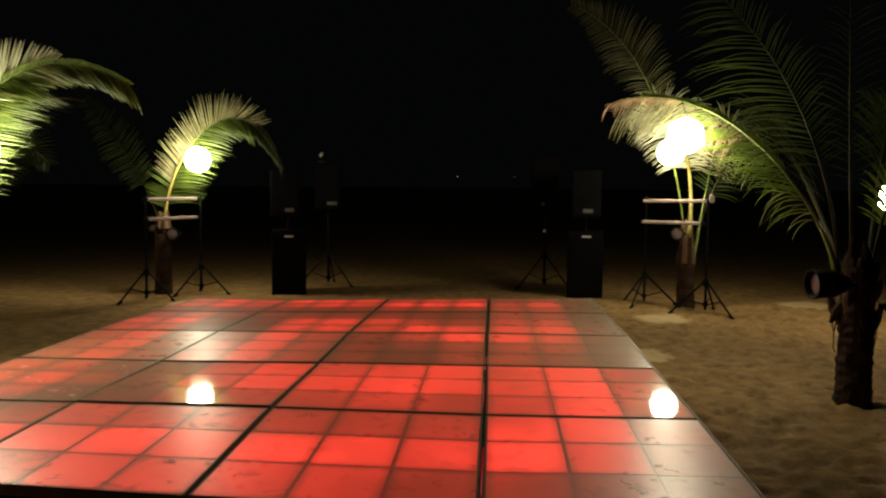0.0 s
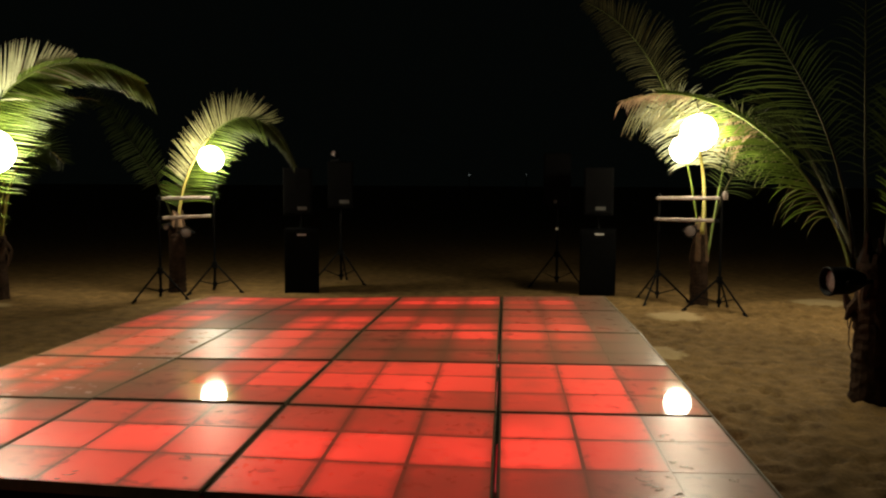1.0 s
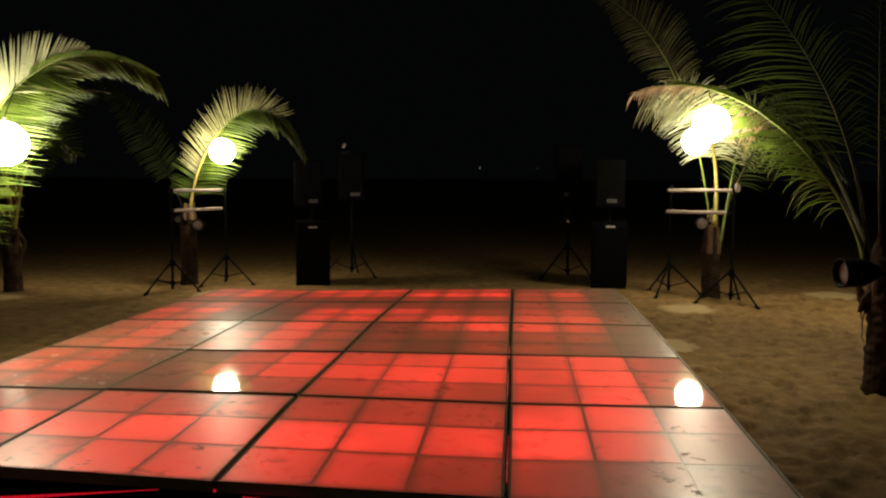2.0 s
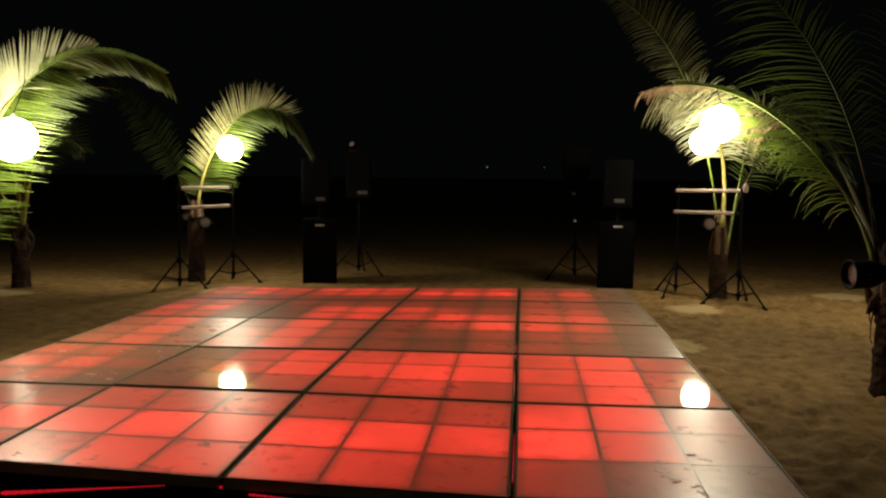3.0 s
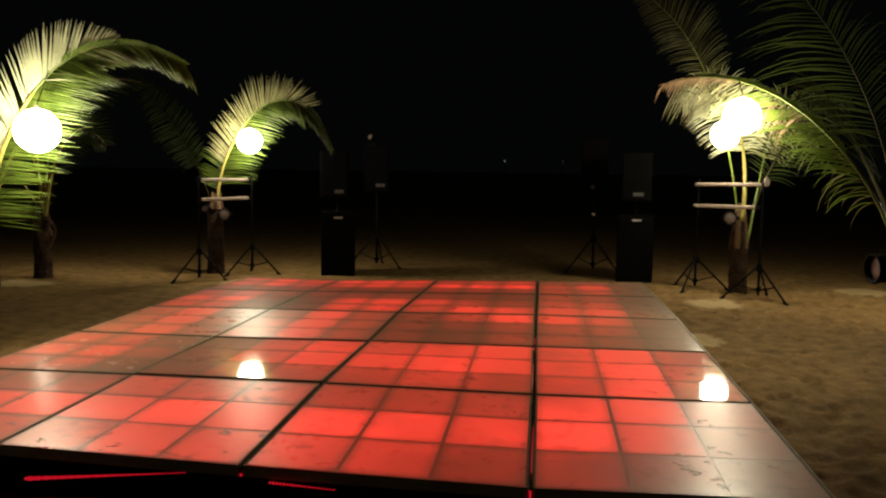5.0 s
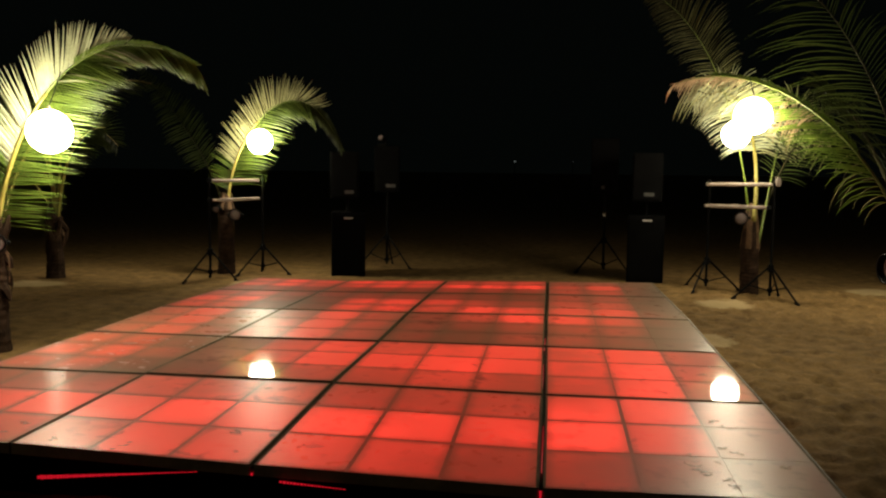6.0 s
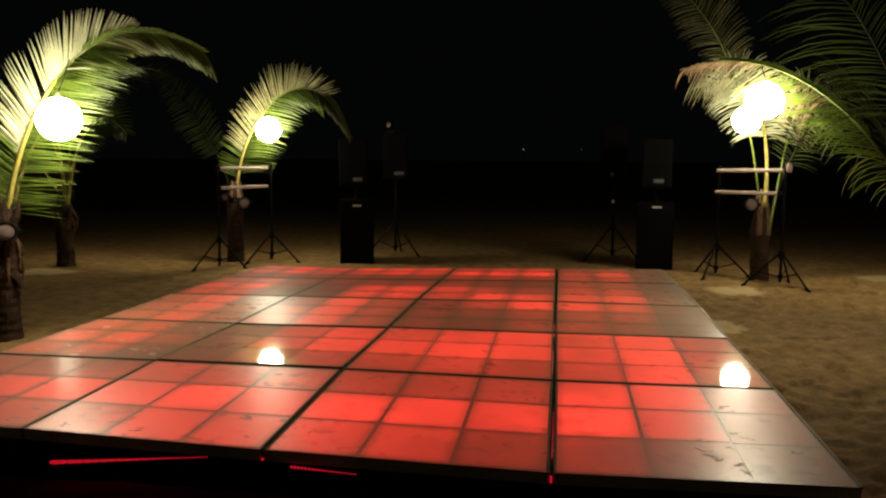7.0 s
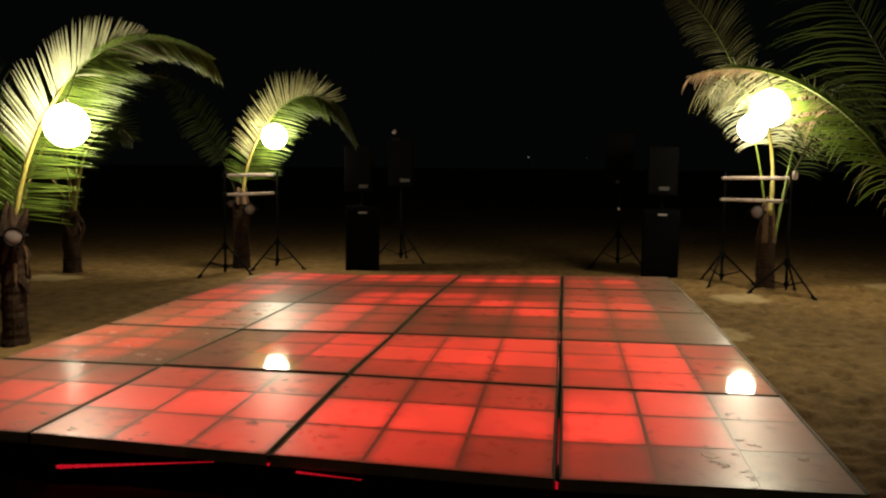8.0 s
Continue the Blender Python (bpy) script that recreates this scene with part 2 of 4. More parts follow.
# ---- sand: one sheet to the horizon, fine where it is near ----
def sand():
    rng = np.random.default_rng(4)
    def steps(lo, hi, step, out):
        inner = list(np.arange(lo, hi, step))
        left, right, d = [], [], step
        while d < out:
            d *= 1.25
            left.append((left[-1] if left else lo) - d)
            right.append((right[-1] if right else inner[-1]) + d)
        return np.array(left[::-1] + inner + right)
    coarse, close = steps(-7.5, 1.2, 0.09, 250), steps(1.2, 5.2, 0.035, 250)
    xs = np.concatenate((coarse[coarse < 1.15], close[close > 1.19]))
    ys = steps(-1.5, 9.5, 0.042, 250)
    gx, gy = np.meshgrid(xs, ys)
    gz = np.zeros_like(gx)
    for n in range(gx.shape[0]):
        for k in range(gx.shape[1]):
            p = Vector((gx[n, k], gy[n, k], 0))
            if -12 < p.x < 12 and -8 < p.y < 20:
                gz[n, k] = 0.02 * noise.noise(p * 0.9) + 0.016 * noise.noise(p * 2.6) + 0.008 * noise.noise(p * 7.0)
    # footprints
    for n in range(2000):
        x, y = (rng.uniform(1.2, 5.2), rng.uniform(-1.5, 8)) if n % 3 else (rng.uniform(-7.5, 6), rng.uniform(-1.5, 10))
        if -3.6 < x < 1.3 and -0.1 < y < 6.2:
            continue
        a, deep = rng.uniform(0, math.pi), rng.uniform(0.008, 0.028)
        i0, i1 = np.searchsorted(ys, (y - 0.4, y + 0.4))
        k0, k1 = np.searchsorted(xs, (x - 0.4, x + 0.4))
        dx, dy = gx[i0:i1, k0:k1] - x, gy[i0:i1, k0:k1] - y
        p, q = dx * math.cos(a) + dy * math.sin(a), -dx * math.sin(a) + dy * math.cos(a)
        d = (p / rng.uniform(0.045, 0.11)) ** 2 + (q / rng.uniform(0.032, 0.055)) ** 2
        gz[i0:i1, k0:k1] += deep * (-np.exp(-d) + 0.55 * np.exp(-((np.sqrt(d) - 1.7) ** 2) * 3))
    under = (gx > -3.5) & (gx < 1.25) & (gy > 0) & (gy < 6.1)
    gz[under] = np.minimum(gz[under], 0.0)
    verts = np.stack((gx, gy, gz), -1).reshape(-1, 3)
    h, w = gx.shape
    idx = np.arange(h * w).reshape(h, w)
    faces = np.stack((idx[:-1, :-1], idx[:-1, 1:], idx[1:, 1:], idx[1:, :-1]), -1).reshape(-1, 4)
    mesh = bpy.data.meshes.new("ground")
    mesh.from_pydata(verts.tolist(), [], faces.tolist())
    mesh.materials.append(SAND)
    mesh.polygons.foreach_set("use_smooth", [True] * len(mesh.polygons))
    tagged(new("ground", mesh), "trampled brown beach sand with footprints at night", "sand", kind="structure")


sand()

# ---- the lit dance floor ----
W = 1.22
# the panels' corners, front to back: the joints wander a little, and the deck follows the uneven sand
COLS = (
    (-3.53, -2.468, -1.269, 0.02, 1.266),
    (-3.56, -2.459, -1.252, 0.019, 1.254),
    (-3.54, -2.422, -1.223, 0.012, 1.23),
    (-3.54, -2.387, -1.213, 0.009, 1.218),
    (-3.5, -2.363, -1.178, 0.01, 1.186),
    (-3.47, -2.355, -1.168, 0.006, 1.178),
)
LINES = (0.0, 1.213, 2.442, 3.665, 4.884, 6.105)
FRONT_Y = (-0.05, -0.091, -0.13, -0.158, -0.158)
HIGH = (
    (0.238, 0.234, 0.213, 0.196, 0.21),
    (0.25, 0.252, 0.25, 0.236, 0.242),
    (0.25, 0.249, 0.263, 0.266, 0.27),
    (0.255, 0.266, 0.273, 0.293, 0.291),
    (0.247, 0.256, 0.277, 0.299, 0.306),
    (0.222, 0.214, 0.25, 0.274, 0.295),
)
CELLS = (
    ("344 679 333", "475 898 444", "663 997 444", "310 961 882"),
    ("451 872 541", "134 169 157", "444 899 588", "593 793 793"),
    ("382 482 371", "473 493 283", "223 223 249", "320 330 870"),
    ("451 681 352", "177 189 222", "588 843 222", "780 550 330"),
    ("222 687 589", "222 797 998", "333 999 555", "450 490 220"),
)
# how dull each panel's face has worn, in hundredths
MATT = ((15, 28, 26, 27), (24, 3, 5, 2), (26, 33, 10, 22), (16, 16, 12, 26), (14, 14, 14, 26))
GAP = (0.006, 0.007, 0.013, 0.014, 0.0)
# panels that rock in their joints: how far their front edge stands proud and their back edge sinks
ROCK = {(1, 3): -0.001, (1, 1): 0.0055}


def corner(r, c):
    return Vector((COLS[r][c], FRONT_Y[c] if r == 0 else LINES[r], HIGH[r][c]))


def on_panel(r, c, u, v):
    """A point on the face of the panel in row r and column c, inside its joints."""
    g0, g1 = GAP[c], GAP[c + 1]
    d0, d1 = (0.017 if r else 0.0), 0.017
    a, b, p, q = corner(r, c), corner(r, c + 1), corner(r + 1, c), corner(r + 1, c + 1)
    wide, deep = b.x - a.x, p.y - a.y
    uu, vv = (g0 + u * (wide - g0 - g1)) / wide, (d0 + v * (deep - d0 - d1)) / deep
    return (a * (1 - uu) + b * uu) * (1 - vv) + (p * (1 - uu) + q * uu) * vv + Vector((0, 0, ROCK.get((r, c), 0.0) * (1 - 2 * vv)))


def top(x, y):
    """The height of the floor's face at a place."""
    r = max(0, min(4, sum(y > line for line in LINES[1:5])))
    c = max(0, min(3, sum(x > col for col in COLS[r][1:4])))
    a, b, p, q = corner(r, c), corner(r, c + 1), corner(r + 1, c), corner(r + 1, c + 1)
    u, v = 0.5, 0.5
    for _ in range(8):
        u = (x - (a.x + (p.x - a.x) * v)) / ((b.x - a.x) * (1 - v) + (q.x - p.x) * v)
        v = (y - (a.y + (b.y - a.y) * u)) / ((p.y - a.y) * (1 - u) + (q.y - b.y) * u)
    return (a.z * (1 - u) + b.z * u) * (1 - v) + (p.z * (1 - u) + q.z * u) * v + ROCK.get((r, c), 0.0) * (1 - 2 * v)


def lip(x):
    """Where the front edge runs."""
    return float(np.interp(x, COLS[0], FRONT_Y))


def edge_strip(bm, p, q, wide, high, drop):
    """A bevelled strip along the edge from p to q, inside it."""
    way = (q - p).normalized()
    out = way.cross(Vector((0, 0, 1))).normalized()
    turn = Matrix((way, -out, way.cross(-out))).transposed().to_4x4()
    box(bm, (p + q) / 2 + out * (0.004 - wide / 2) + Vector((0, 0, drop - high / 2)), ((q - p).length, wide, high), 0.001, turn)


def dance_floor():
    root = thing("dance_floor", pose(0, 0, 0), "raised dance floor of milky panels lit red from below", "dance floor")
    unit = bmesh.new()
    box(unit, (0, 0, -0.5), (1, 1, 1))
    cell_mesh = finish("tile", unit, TILE)
    far_mesh = cell_mesh.copy()
    far_mesh.materials[0] = FAR_TILE
    for r in range(5):
        for c in range(4):
            at = functools.partial(on_panel, r, c)
            mid = at(0.5, 0.5)
            bm = bmesh.new()
            face = [[bm.verts.new(at(u / 6, v / 6) - mid - Vector((0, 0, 0.0012))) for u in range(7)] for v in range(7)]
            for v in range(6):
                for u in range(6):
                    bm.faces.new((face[v][u], face[v][u + 1], face[v + 1][u + 1], face[v + 1][u]))
            low = [bm.verts.new(at(u, v) - mid - Vector((0, 0, 0.052))) for u, v in ((0, 0), (1, 0), (1, 1), (0, 1))]
            bm.faces.new(low[::-1])
            ob = part("panel", bm, SHEET, root, "square milky acrylic floor panel")
            ob.location = mid
            matt = MATT[r][c] / 100
            levels = [[int(ch) for ch in line] for line in CELLS[r][c].split()]
            ob.color = (0.012 + (0.2 if r else 0.15) * sum(sum(line) for line in levels) / 81, matt, 0, 1)
            # metal edging round the panel
            rim = bmesh.new()
            ends = [at(*e) - mid for e in ((0, 0), (1, 0), (1, 1), (0, 1))]
            for n in range(4):
                if r == 0 and n == 0:
                    continue
                edge_strip(rim, ends[n], ends[(n + 1) % 4], 0.011, 0.052, 0.0008)
            part("edging", rim, EDGE, ob, "worn dark metal edging strip")
            if r == 0:
                bm = bmesh.new()
                edge_strip(bm, ends[0], ends[1], 0.006, 0.053, 0.0002)
                part("fascia", bm, FASCIA, ob, "grey painted fascia strip")
            for n in range(3):
                for k in range(3):
                    # joints between dark cells hardly show
                    b = (0.0078, 0.0045, 0.003, 0.002, 0.002)[r] if levels[n][k] > 2 else 0.001
                    u0, u1, v0, v1 = k / 3 + b, (k + 1) / 3 - b, n / 3 + b, (n + 1) / 3 - b
                    e = at((u0 + u1) / 2, (v0 + v1) / 2)
                    sx, sy = at(u1, (v0 + v1) / 2) - at(u0, (v0 + v1) / 2), at((u0 + u1) / 2, v1) - at((u0 + u1) / 2, v0)
                    up = sx.cross(sy).normalized()
                    m = Matrix((sx, sy, up * 0.006)).transposed().to_4x4()
                    m.translation = e - mid
                    tile = new("tile", far_mesh if r > 1 or (c == 0 and r > 0) else cell_mesh)
                    tile.parent = ob
                    tile.matrix_basis = m
                    own = levels[n][k]
                    lx, rx_ = levels[n][max(k - 1, 0)], levels[n][min(k + 1, 2)]
                    fy, by = levels[max(n - 1, 0)][k], levels[min(n + 1, 2)][k]
                    level = ((0.8 * own + 0.05 * (lx + rx_ + fy + by)) if r == 0 else (0.68 * own + 0.08 * (lx + rx_ + fy + by))) / 9
                    g = RED * (0.035 + 0.965 * level**1.3)
                    slope_x, slope_y = (rx_ - lx) / 36, (by - fy) / 36
                    tile.color = (g, matt, 0.5 + slope_x, 0.5 + slope_y)
    # legs under the deck
    for x in (-3.42, -2.4, -1.2, 0.0, 1.08):
        for y in (0.25, W, 2 * W, 3 * W, 4 * W, 5.9):
            h = top(x, y) - 0.05
            part("foot", box(bmesh.new(), (x, y, h / 2 - 0.02), (0.06, 0.06, h + 0.04), 0.006), BLACK, root)
    # bright metal trim along the open side
    for n in range(5):
        a, b = corner(n, 4), corner(n + 1, 4)
        part("side_trim", tube(bmesh.new(), [a + Vector((0.007, 0.004, -0.004)), b + Vector((0.007, -0.004, -0.004))], 0.007, 6), METAL, root, "thin bright metal side trim")
    # worn metal lip along the front
    for c in range(4):
        a, b = corner(0, c), corner(0, c + 1)
        part("front_trim", tube(bmesh.new(), [a + Vector((0.02, -0.003, -0.003)), b + Vector((-0.02, -0.003, -0.003))], 0.0045, 6), METAL, root, "worn metal front lip")
    # dark plates under the wide joints
    for k in (1, 2, 3):
        for n in range(5):
            p, q = (corner(n + e, k) - Vector((0, 0, 0.022)) for e in (0, 1))
            way = (q - p).normalized()
            lie = Matrix((way.cross(Vector((0, 0, 1))), way, way.cross(Vector((0, 0, 1))).cross(way))).transposed().to_4x4()
            part("joint_plate", box(bmesh.new(), (p + q) / 2, (GAP[k] * 2 - 0.006, (q - p).length - 0.01, 0.01), 0.002, lie), PLATE, root, "dark metal joint plate")
    # black skirt that hangs from the front edge
    bm = bmesh.new()
    cols = []
    for k in range(97):
        x = -3.5 + 4.75 * k / 96
        edge = top(x, lip(x)) - 0.05
        line = []
        for j in range(6):
            f = j / 5
            fold = 0.012 * math.sin(x * 9) * f + 0.006 * math.sin(x * 31 + 1) * f
            line.append(bm.verts.new((x, lip(x) + 0.014 + fold, edge * (1 - f) - 0.03 * f)))
        cols.append(line)
    for a, b in zip(cols, cols[1:]):
        for j in range(5):
            bm.faces.new((a[j], a[j + 1], b[j + 1], b[j]))
    part("skirt", bm, CLOTH, root, "slack black cloth skirt", True)
    # strips of red diodes that hang in front of the skirt
    for x0, x1, z0, z1, wide in ((-2.31, -1.54, 0.086, 0.158, 0.015), (-1.13, -0.84, 0.146, 0.13, 0.008)):
        y = lip((x0 + x1) / 2) - 0.012
        lean = Matrix.Rotation(-math.atan2(z1 - z0, x1 - x0), 4, "Y")
        strip = part("diode_strip", box(bmesh.new(), ((x0 + x1) / 2, y + 0.005, (z0 + z1) / 2), (x1 - x0 + 0.02, 0.004, 0.012), 0.001, lean), BLACK, root, "flexible strip of red diodes")
        count = int((x1 - x0) / 0.016)
        for k in range(count + 1):
            f = k / count
            size = 0.003 + wide * (1 - f) ** 1.3 * (0.75 + 0.5 * abs(math.sin(k * 1.9)))
            part("diode", box(bmesh.new(), (x0 + (x1 - x0) * f, y, z0 + (z1 - z0) * f), (0.012, 0.006, size), 0.002, lean), DIODE, strip)
    # red lamps in the panels' joints; the long thin strips are added for red glow
    for x, y, z, s in ((0.02, lip(0.02) - 0.004, HIGH[0][3] - 0.03, (0.01, 0.006, 0.032)), (-1.269, lip(-1.269) - 0.004, HIGH[0][2] - 0.045, (0.01, 0.006, 0.012)),
                       (0.008, 2.37, HIGH[2][3] - 0.006, (0.009, 0.05, 0.008)), (0.01, 3.0, HIGH[2][3] - 0.012, (0.006, 0.85, 0.006)), (0.022, 0.55, HIGH[0][3] + 0.006, (0.003, 1.1, 0.004)), (0.008, 1.8, HIGH[1][3], (0.003, 0.9, 0.004))):
        part("joint_glow", box(bmesh.new(), (x, y, z), s, 0.001), DIODE, root, "red glow of small lamps and added strips in the joint")


dance_floor()


# a bolt that shows where four panels meet
bolt = thing("corner_bolt", pose(-2.445, 2.432, 0.246), "small shiny bolt head between floor panels", "bolt")
part("bolt_head", lathe(bmesh.new(), [(0.012, -0.02), (0.012, 0.001), (0.009, 0.005), (0.003, 0.006)], 10), METAL, bolt)


# smears of damp sand that feet have left on the panels
SMEAR = material("damp_sand_smear", (0.46, 0.33, 0.22), 0.42, 0, 0.5, 30, 0.6, 160, (0.28, 0.18, 0.11), spec=0.6)


def smear(x, y, wide, n):
    """A crescent of trodden sand a millimetre or two thick, with an uneven rim and gaps."""
    rng = random.Random(700 + n)
    deck = top(x, y)
    ob = thing("sand_smear", pose(x, y, deck), "brown smear of damp sand trodden onto a panel", "sand smear", "smears on the dance floor")
    for piece in range(3):
        bm = bmesh.new()
        long = wide * (0.55, 0.35, 0.25)[piece] * rng.uniform(0.8, 1.2)
        deep = min(0.035, wide * 0.24) * rng.uniform(0.5, 1.0)
        start = rng.uniform(-0.5, 0.5) * wide * (0.5 if piece else 0.15), rng.uniform(-1, 1) * wide * 0.45 * (1 if piece else 0.2)
        turn, bend = rng.uniform(-0.5, 0.5), rng.uniform(-0.9, 0.9)
        rows = []
        for k in range(13):
            f = k / 6 - 1
            px, py = f * long * 0.5, bend * long * 0.5 * f * f
            half = deep * 0.5 * max(0.04, (1 - f * f)) * rng.uniform(0.4, 1.2)
            row = []
            for j in range(4):
                g = (j / 1.5 - 1) * half
                u, v = px, py + g
                row.append(bm.verts.new((start[0] + u * math.cos(turn) - v * math.sin(turn), start[1] + u * math.sin(turn) + v * math.cos(turn), 0.0006 if j in (0, 3) else 0.0026 * rng.uniform(0.5, 1.1))))
            rows.append(row)
        for a, b in zip(rows, rows[1:]):
            for j in range(3):
                bm.faces.new((a[j], b[j], b[j + 1], a[j + 1]))
        part("sand_patch", bm, SMEAR, ob, "", True)


for n, (x, y, wide) in enumerate((
        (0.917, 0.845, 0.1), (0.955, 0.747, 0.075), (0.934, 0.364, 0.085), (0.879, 0.438, 0.08), (0.715, 0.296, 0.1), (0.709, 0.173, 0.14), (0.826, 0.237, 0.05),
        (0.75, 0.103, 0.12), (0.832, 0.023, 0.08), (0.85, -0.04, 0.1), (1.117, 0.224, 0.09), (1.103, 2.025, 0.037), (1.185, 2.055, 0.08),
        (1.032, 1.81, 0.043), (-1.591, 1.018, 0.065), (-2.574, 0.198, 0.1), (-2.6, 0.04, 0.09), (-2.297, 0.005, 0.08), (-1.943, -0.02, 0.13), (-1.498, 0.252, 0.11),
        (-2.923, 1.079, 0.04), (-1.127, 0.129, 0.053))):
    smear(x, y, wide, n)

# far lamps beyond the beach
FAR = glowing("far_lamp_glow", (0.9, 1.0, 0.95), 0.16)
for x, size in ((-3.75, 0.065), (1.91, 0.014)):
    lamp = thing("distant_lamp", pose(x, 80, 0), "tiny pale lamp on a dark post far off", "lamp", "far lamps")
    part("post", tube(bmesh.new(), [(0, 0, -0.5), (0, 0, 1.5), (0, 0, 2.53)], [0.04, 0.035, 0.03], 8), BLACK, lamp)
    part("lamp_head", lathe(bmesh.new(), [(size * 0.3, 2.5), (size, 2.53), (size * 1.05, 2.57), (size * 0.7, 2.62), (size * 0.1, 2.65)], 10), FAR, lamp, "small glowing lamp head", True)


# ---- globes ----
def globe(x, y, z, r, hang):
    """A glowing globe on a cord that runs up to the point hang."""
    ob = thing("globe_lamp", pose(x, y, z), "glowing round white globe lantern hung among palm fronds", "lamp", "globe lanterns")
    bm = bmesh.new()
    bmesh.ops.create_uvsphere(bm, u_segments=32, v_segments=20, radius=r)
    part("globe", bm, GLOBE, ob, "", True)
    part("cap", lathe(bmesh.new(), [(0.018, r - 0.003), (0.02, r + 0.006), (0.016, r + 0.014), (0.006, r + 0.035)], 14), BAR, ob, "pale plastic cap")
    end = Vector(hang) - Vector((x, y, z))
    part("cord", tube(bmesh.new(), [(0, 0, r + 0.03), (end * 0.5 + Vector((0, 0, r * 0.5))), end], 0.004, 5), CORD, ob)
    return ob


globe(-3.80, 2.40, 1.80, 0.165, (-3.83, 2.62, 2.28))
globe(-6.82, 7.15, 2.03, 0.11, (-6.72, 7.0, 2.32))
globe(-4.11, 7.95, 1.92, 0.173, (-4.12, 8.18, 2.30))
globe(2.275, 7.2, 2.033, 0.169, (2.3, 7.5, 2.42))
globe(1.576, 3.22, 1.992, 0.1415, (1.6, 3.5, 2.32))
globe(4.43, 6.00, 1.49, 0.14, (4.5, 6.02, 1.87))


# ---- palms ----
def leaflets(name, curve, parent, mat, u0, u1, pairs, length, face, droop, rise=(0.55, 1.05), sides=(1, 1), width=0.02, seed=1, tip=0.25, smooth_root=0.6, ragged=0.12):
    """Leaflets along a frond's midrib: folded, tapered blades that bend under their weight."""
    rng = random.Random(seed)
    bm = bmesh.new()
    face = Vector(face).normalized()
    for n in range(pairs):
        u = u0 + (u1 - u0) * (n + rng.uniform(-0.25, 0.25)) / (pairs - 1)
        u = min(max(u, 0.001), 0.999)
        p = bezier(curve, u)
        way = (bezier(curve, u + 0.001) - bezier(curve, u - 0.001)).normalized()
        across = way.cross(face).normalized()
        for s in (1, -1):
            share = sides[0] if s > 0 else sides[1]
            if not share or rng.random() < 0.03:
                continue
            g = (u - u0) / (u1 - u0)
            size = length * share * (smooth_root + (1 - smooth_root) * math.sin(min(1, g * 1.6) * math.pi / 2)) * (1 - (1 - tip) * max(0, g - 0.35) / 0.65) * rng.uniform(1 - ragged, 1 + ragged * 0.5)
            go = (across * s + way * (rise[0] + (rise[1] - rise[0]) * g) + face * rng.uniform(-0.12, 0.3) + Vector((rng.uniform(-1, 1), rng.uniform(-1, 1), rng.uniform(-1, 1))) * 0.06).normalized()
            flat = go.cross(face).normalized()
            q, last = p.copy(), None
            segments = 5
            w0 = width * rng.uniform(0.8, 1.15) * (0.6 + 0.4 * size / length)
            for k in range(segments + 1):
                f = k / segments
                w = w0 * (0.55 + 1.2 * f if f < 0.35 else 1 - 0.97 * ((f - 0.35) / 0.65) ** 1.5) / 1.0
                fold = go.cross(flat).normalized() * w * 0.45
                row = [bm.verts.new(q - flat * w * 0.5 + fold), bm.verts.new(q), bm.verts.new(q + flat * w * 0.5 + fold)]
                if last:
                    for j in range(2):
                        bm.faces.new((last[j], last[j + 1], row[j + 1], row[j]))
                last = row
                go = (go + Vector((0, 0, -droop * (0.3 + f) * rng.uniform(0.7, 1.3)))).normalized()
                flat = (flat - go * flat.dot(go)).normalized()
                q = q + go * size / segments
    return tagged(part(name, bm, mat, parent, "", True), kind="stuff")


def midrib(parent, origin, curve, base, label, stem=None, stalk=0.0):
    """The midrib of a frond; stalk: the share of it that is a thicker yellow leaf stalk."""
    local = [Vector(p) - Vector(origin) for p in curve]
    path = [bezier(local, k / 24) for k in range(25)]
    if stalk:
        low = [bezier(local, stalk * k / 12) for k in range(13)]
        part("leaf_stalk", tube(bmesh.new(), low, [base * (1.5 - 0.65 * k / 12) for k in range(13)], 8), STEM, parent, "smooth yellow leaf stalk", True)
    rib = part("frond", tube(bmesh.new(), path, [base * (1 - 0.88 * (k / 24) ** 0.7) for k in range(25)], 7), stem or STEM, parent, label, True)
    return rib, local


def frond(parent, origin, curve, length, face, droop, u0=0.3, pairs=50, mat=None, base=0.022, seed=1, label="", stem=None, **more):
    """A frond whose midrib follows a Bezier curve in world metres; its parts hang on the palm at origin."""
    local = [Vector(p) - Vector(origin) for p in curve]
    path = [bezier(local, k / 24) for k in range(25)]
    rib = part("frond", tube(bmesh.new(), path, [base * (1 - 0.88 * (k / 24) ** 0.7) for k in range(25)], 7), stem or STEM, parent, label or "arching green palm frond", True)
    leaflets("foliage", local, rib, mat or SHADED_LEAF, u0, 0.995, int(pairs * (0.995 - u0) / (1 - u0)), length, face, droop, seed=seed, **more)
    return rib


